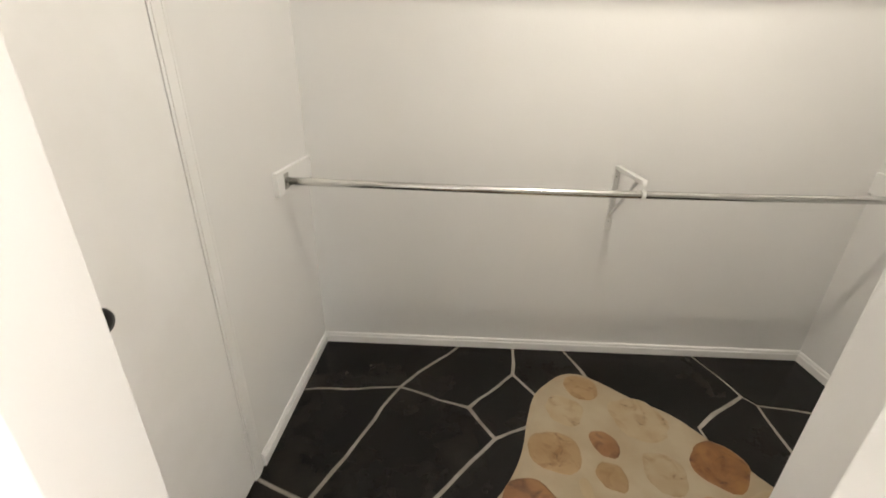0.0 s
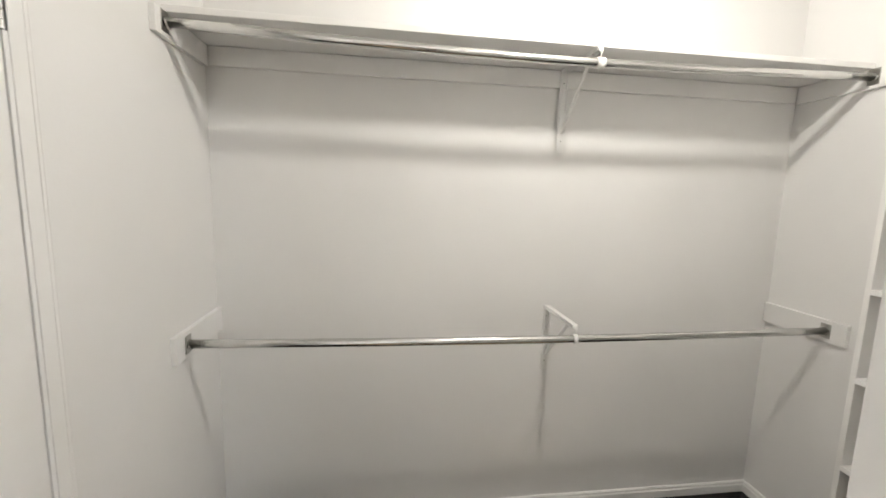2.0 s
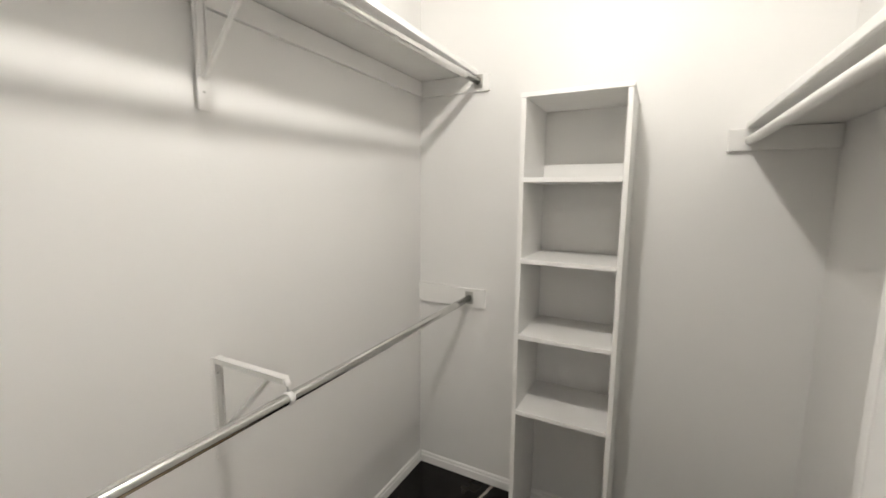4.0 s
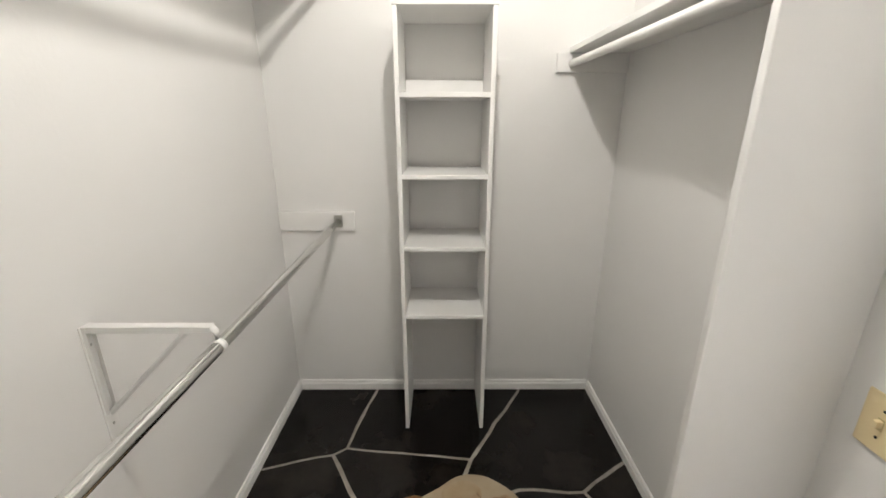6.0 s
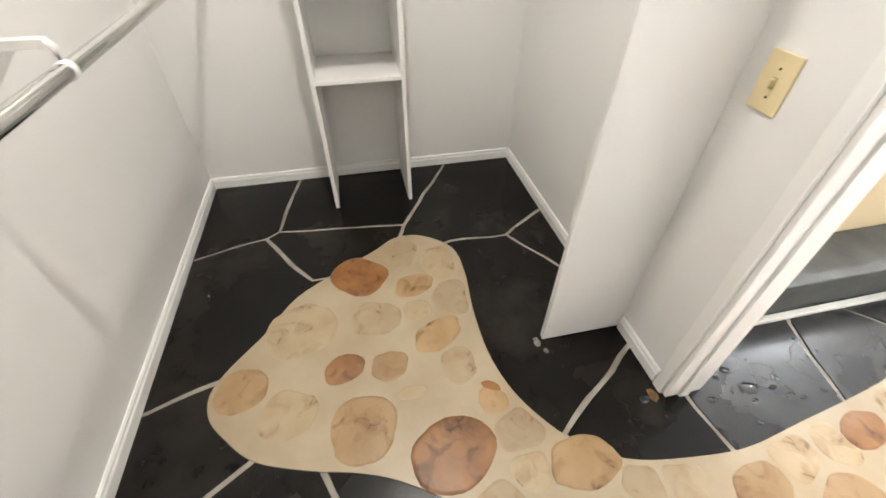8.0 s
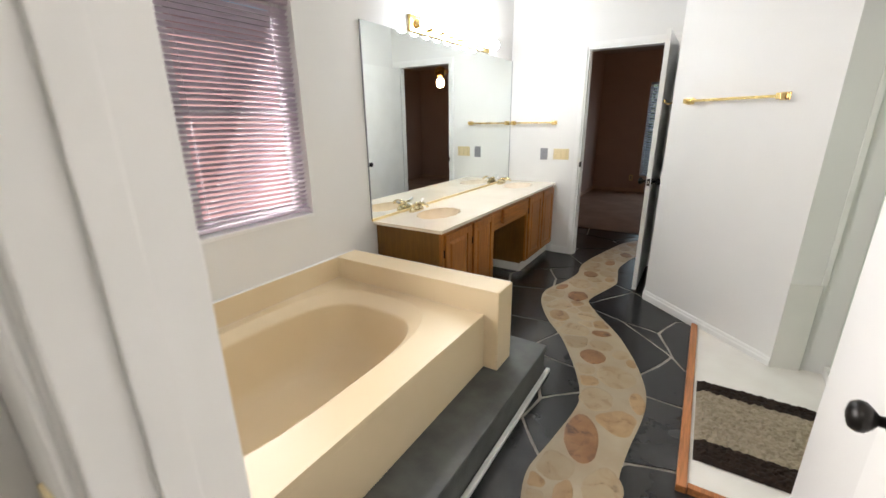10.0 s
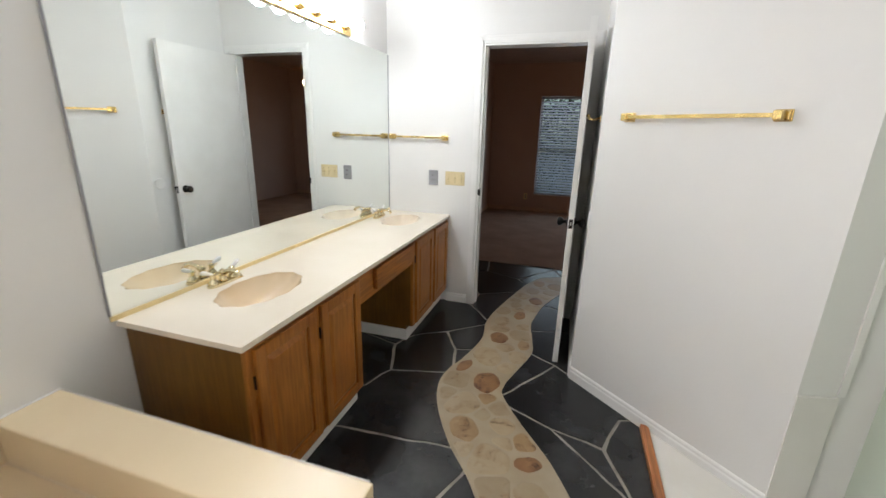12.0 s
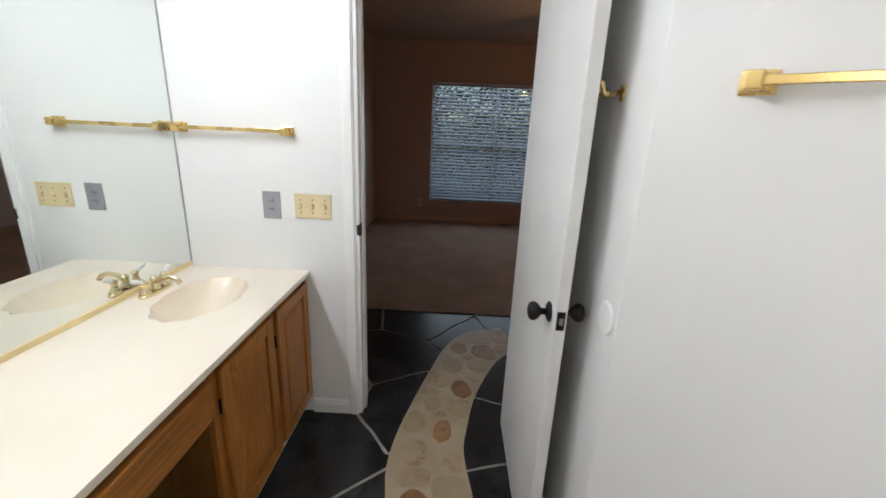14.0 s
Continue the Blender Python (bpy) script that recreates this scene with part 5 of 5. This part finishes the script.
STONES = {
    "rust": stone_material("rust_stone", (0.29, 0.13, 0.034), (0.21, 0.085, 0.022), (0.13, 0.04, 0.008)),
    "red": stone_material("reddish_stone", (0.28, 0.140, 0.055), (0.20, 0.088, 0.030), (0.09, 0.032, 0.010)),
    "tan": stone_material("tan_stone", (0.37, 0.245, 0.125), (0.30, 0.185, 0.082), (0.19, 0.092, 0.030)),
    "pale": stone_material("pale_stone", (0.372, 0.29, 0.185), (0.338, 0.25, 0.148), (0.27, 0.175, 0.088)),
}
CLOSET_STONES = [(1.23, 1.25, 0.125, 0.115, 0.5, "rust"), (1.13, 1.02, 0.062, 0.09, 0.3, "tan"), (0.98, 1.49, 0.13, 0.14, 0.4, "pale"), (0.77, 1.675, 0.085, 0.09, 0.2, "tan"), (0.78, 1.33, 0.058, 0.075, 0.4, "red"),
                 (0.86, 0.97, 0.062, 0.11, 0.5, "tan"), (0.76, 1.17, 0.06, 0.072, 0.2, "tan"), (0.55, 1.28, 0.115, 0.11, 0.0, "tan"), (0.42, 1.02, 0.12, 0.13, 0.0, "red"), (0.555, 0.85, 0.05, 0.05, 0.0, "tan"),
                 (0.605, 0.84, 0.018, 0.035, -0.6, "rust"), (0.31, 0.64, 0.08, 0.11, 0.1, "tan"), (0.98, 1.20, 0.085, 0.10, 0.0, "pale"), (1.25, 0.90, 0.11, 0.08, 0.0, "pale"), (0.71, 0.93, 0.08, 0.07, 0.2, "pale"),
                 (0.64, 1.11, 0.025, 0.055, 0.0, "pale"), (0.65, 1.52, 0.09, 0.10, 0.0, "pale")]
DOOR_STONES = [(0.13, 0.17, 0.07, 0.10, 0.3, "tan"), (0.02, 0.42, 0.10, 0.13, 0.1, "pale"), (0.03, -0.07, 0.09, 0.10, 0.3, "tan"), (0.21, -0.29, 0.055, 0.095, 0.3, "red"), (-0.04, -0.57, 0.075, 0.17, 0.25, "red"), (-0.10, -0.12, 0.06, 0.08, 0.0, "pale"),
               (0.33, -0.61, 0.045, 0.055, 0.0, "red"), (-0.28, -0.72, 0.07, 0.10, 0.2, "tan"), (0.15, 0.78, 0.09, 0.07, 0.3, "pale")]
BATH_STONES = [(0.33, -1.38, 0.085, 0.17, 0.25, "red"), (0.31, -1.01, 0.04, 0.09, 0.1, "tan"), (0.10, -0.93, 0.055, 0.10, 0.7, "red"), (0.18, -1.12, 0.08, 0.13, 0.0, "pale"), (0.13, -1.79, 0.04, 0.10, 0.2, "tan"), (0.33, -1.72, 0.09, 0.11, 0.0, "pale"),
               (0.45, -2.14, 0.085, 0.10, 0.4, "red"), (0.46, -2.48, 0.065, 0.05, 0.2, "red"), (0.22, -2.18, 0.03, 0.05, 0.2, "tan"), (0.43, -2.31, 0.08, 0.07, 0.2, "pale"), (0.81, -2.62, 0.075, 0.10, 0.5, "tan"), (0.62, -2.70, 0.07, 0.07, 0.2, "pale"),
               (0.78, -3.06, 0.08, 0.12, 0.2, "red"), (0.96, -3.20, 0.04, 0.08, -0.3, "red"), (0.84, -3.37, 0.10, 0.13, 0.2, "pale"), (0.64, -3.42, 0.06, 0.09, 0.0, "pale")]
FAR_STONES = [(0.81, -3.66, 0.075, 0.085, 0.3, "red"), (0.62, -3.60, 0.045, 0.07, 0.2, "tan"), (0.71, -4.10, 0.045, 0.085, -0.1, "red"), (0.61, -4.46, 0.06, 0.09, 0.3, "red"), (0.62, -4.94, 0.06, 0.09, 0.1, "tan"), (0.77, -4.32, 0.05, 0.07, 0.0, "pale"), (0.84, -3.95, 0.06, 0.10, 0.1, "pale"), (0.66, -4.72, 0.07, 0.09, 0.0, "pale")]
placed = CLOSET_STONES + DOOR_STONES + BATH_STONES + FAR_STONES
for row in placed:
    cobble(*row)


def fill_stones(outline, taken, count, seed):
    """Packs the room that is left in the path with paler stones, the roomiest spots first."""
    pick = random.Random(seed)
    pts = numpy.array([(p.x, p.y) for p in outline])
    nxt = numpy.roll(pts, -1, axis=0)
    found = []
    while len(found) < 2600:
        p = numpy.array((pick.uniform(-0.4, 1.46), pick.uniform(-5.2, 1.8)))
        cross = (pts[:, 1] > p[1]) != (nxt[:, 1] > p[1])
        at = pts[:, 0] + (p[1] - pts[:, 1]) / numpy.where(cross, nxt[:, 1] - pts[:, 1], 1.0) * (nxt[:, 0] - pts[:, 0])
        if (cross & (p[0] < at)).sum() % 2 == 0:
            continue
        found.append((p[0], p[1], float(numpy.sqrt(((pts - p) ** 2).sum(axis=1)).min()) - 0.012))
    rows, stones = [], [(x, y, (rx + ry) / 2 * 1.06) for x, y, rx, ry, turn, tone in taken]
    for k in range(count):
        best = max(found, key=lambda f: min(0.085, f[2], min(math.hypot(f[0] - s[0], f[1] - s[1]) - s[2] for s in stones) - 0.010))
        r = min(0.085, best[2], min(math.hypot(best[0] - s[0], best[1] - s[1]) - s[2] for s in stones) - 0.010)
        if r < 0.034:
            break
        stones.append((best[0], best[1], r))
        rows.append((best[0], best[1], r * pick.uniform(0.95, 1.05), r * pick.uniform(1.0, 1.18), pick.uniform(0, 3), "tan" if pick.random() < 0.16 else "pale"))
    return rows


def packed_stone(k, rows, walls):
    """A pale stone grown until it nearly meets its neighbours and the edge of the path."""
    x, y, size, tone = rows[k]
    c = numpy.array((x, y))
    n, reach = 30, []
    for i in range(n):
        u = numpy.array((math.cos(math.tau * i / n), math.sin(math.tau * i / n)))
        far = 1.55 * size
        for m, (ox, oy, osize, otone) in enumerate(rows):
            d = numpy.array((ox, oy)) - c
            ahead = float(u @ d)
            if m != k and 1e-3 < ahead and float(d @ d) < 0.25:
                far = min(far, (float(d @ d) + size * size - osize * osize) / (2 * ahead) - 0.0065 * math.sqrt(float(d @ d)) / ahead)
        a, b = walls
        e, w = b - a, a - c
        cross = u[0] * e[:, 1] - u[1] * e[:, 0]
        cross = numpy.where(numpy.abs(cross) < 1e-9, 1e-9, cross)
        t = (w[:, 0] * e[:, 1] - w[:, 1] * e[:, 0]) / cross
        q = (w[:, 0] * u[1] - w[:, 1] * u[0]) / cross
        hit = t[(t > 0) & (q >= 0) & (q <= 1)]
        if len(hit):
            far = min(far, float(hit.min()) - 0.018)
        reach.append(max(0.012, far))
    for turn in range(2):
        reach = [0.25 * reach[i - 1] + 0.5 * reach[i] + 0.25 * reach[(i + 1) % n] for i in range(n)]
    bm, rings = bmesh.new(), []
    for s, h in ((1.0, 0.003), (0.95, 0.0050), (0.80, 0.0056)):
        rings.append([bm.verts.new((x + s * d * math.cos(math.tau * i / n), y + s * d * math.sin(math.tau * i / n), h)) for i, d in enumerate(reach)])
    for p, q in zip(rings, rings[1:]):
        for i in range(n):
            bm.faces.new((p[i], p[(i + 1) % n], q[(i + 1) % n], q[i]))
    bm.faces.new(rings[-1])
    return part("stone", bm, STONES[tone], stone_path, smooth=True)


fill = [(x, y, (rx + ry) / 2, tone) for x, y, rx, ry, turn, tone in fill_stones(edge, placed, 70, 5)]
taken = [(x, y, (rx + ry) / 2 * 1.02, tone) for x, y, rx, ry, turn, tone in placed]
corners = numpy.array([(p.x, p.y) for p in edge])
sides = (corners, numpy.roll(corners, -1, axis=0))
for k in range(len(fill)):
    packed_stone(k, fill + taken, sides)

# drops of water on the slate by the closet doorway
for x, y, r in ((0.41, -0.03, 0.034), (0.40, 0.12, 0.016), (0.395, -0.12, 0.013), (0.365, -0.02, 0.011), (0.49, 0.0, 0.017), (0.45, 0.345, 0.018), (0.47, 0.05, 0.012), (0.34, -0.19, 0.012), (0.30, 0.02, 0.010)):
    drop = thing("water_drop", "clear drop of water lying on dark slate", "water drop", "water drops by the doorway")
    part("film", prism([(x + 0.75 * r * (1 + 0.2 * math.sin(2 * a + x * 90)) * math.cos(a), y + 1.1 * r * (1 + 0.2 * math.cos(3 * a + y * 70)) * math.sin(a)) for a in [math.tau * k / 20 for k in range(20)]], 0.0002, 0.0042, 0.004), WATER, drop, smooth=True)

# old stains on the slate at the foot of the doorway and of the wing panel
def floor_stain(label, x, y, rx, ry, mat, seed):
    ob = thing("floor_stain", label, "stain")
    ring = [math.tau * k / 26 for k in range(26)]
    outline = [(x + rx * (1 + 0.45 * noise.noise((math.cos(a) * 1.8, math.sin(a) * 1.8, seed))) * math.cos(a), y + ry * (1 + 0.45 * noise.noise((math.cos(a) * 1.8, math.sin(a) * 1.8, seed + 4))) * math.sin(a)) for a in ring]
    part("film", prism(outline, 0.0002, 0.0012), mat, ob)


floor_stain("rust brown stain on slate by the door lining", DX1 + 0.002, CF + 0.040, 0.026, 0.016, material("rust_film", (0.20, 0.10, 0.03), 0.7, dark=(0.07, 0.04, 0.02), scale=60), 1.3)
floor_stain("grey plaster smear on slate by the wing panel", 0.745, 0.615, 0.020, 0.013, material("plaster_film", (0.32, 0.30, 0.26), 0.8, dark=(0.08, 0.07, 0.06), scale=70), 7.1)
floor_stain("grey plaster smear on slate by the wing panel", 0.700, 0.596, 0.012, 0.009, material("thin_plaster_film", (0.22, 0.20, 0.17), 0.8, dark=(0.06, 0.05, 0.04), scale=70), 3.7)
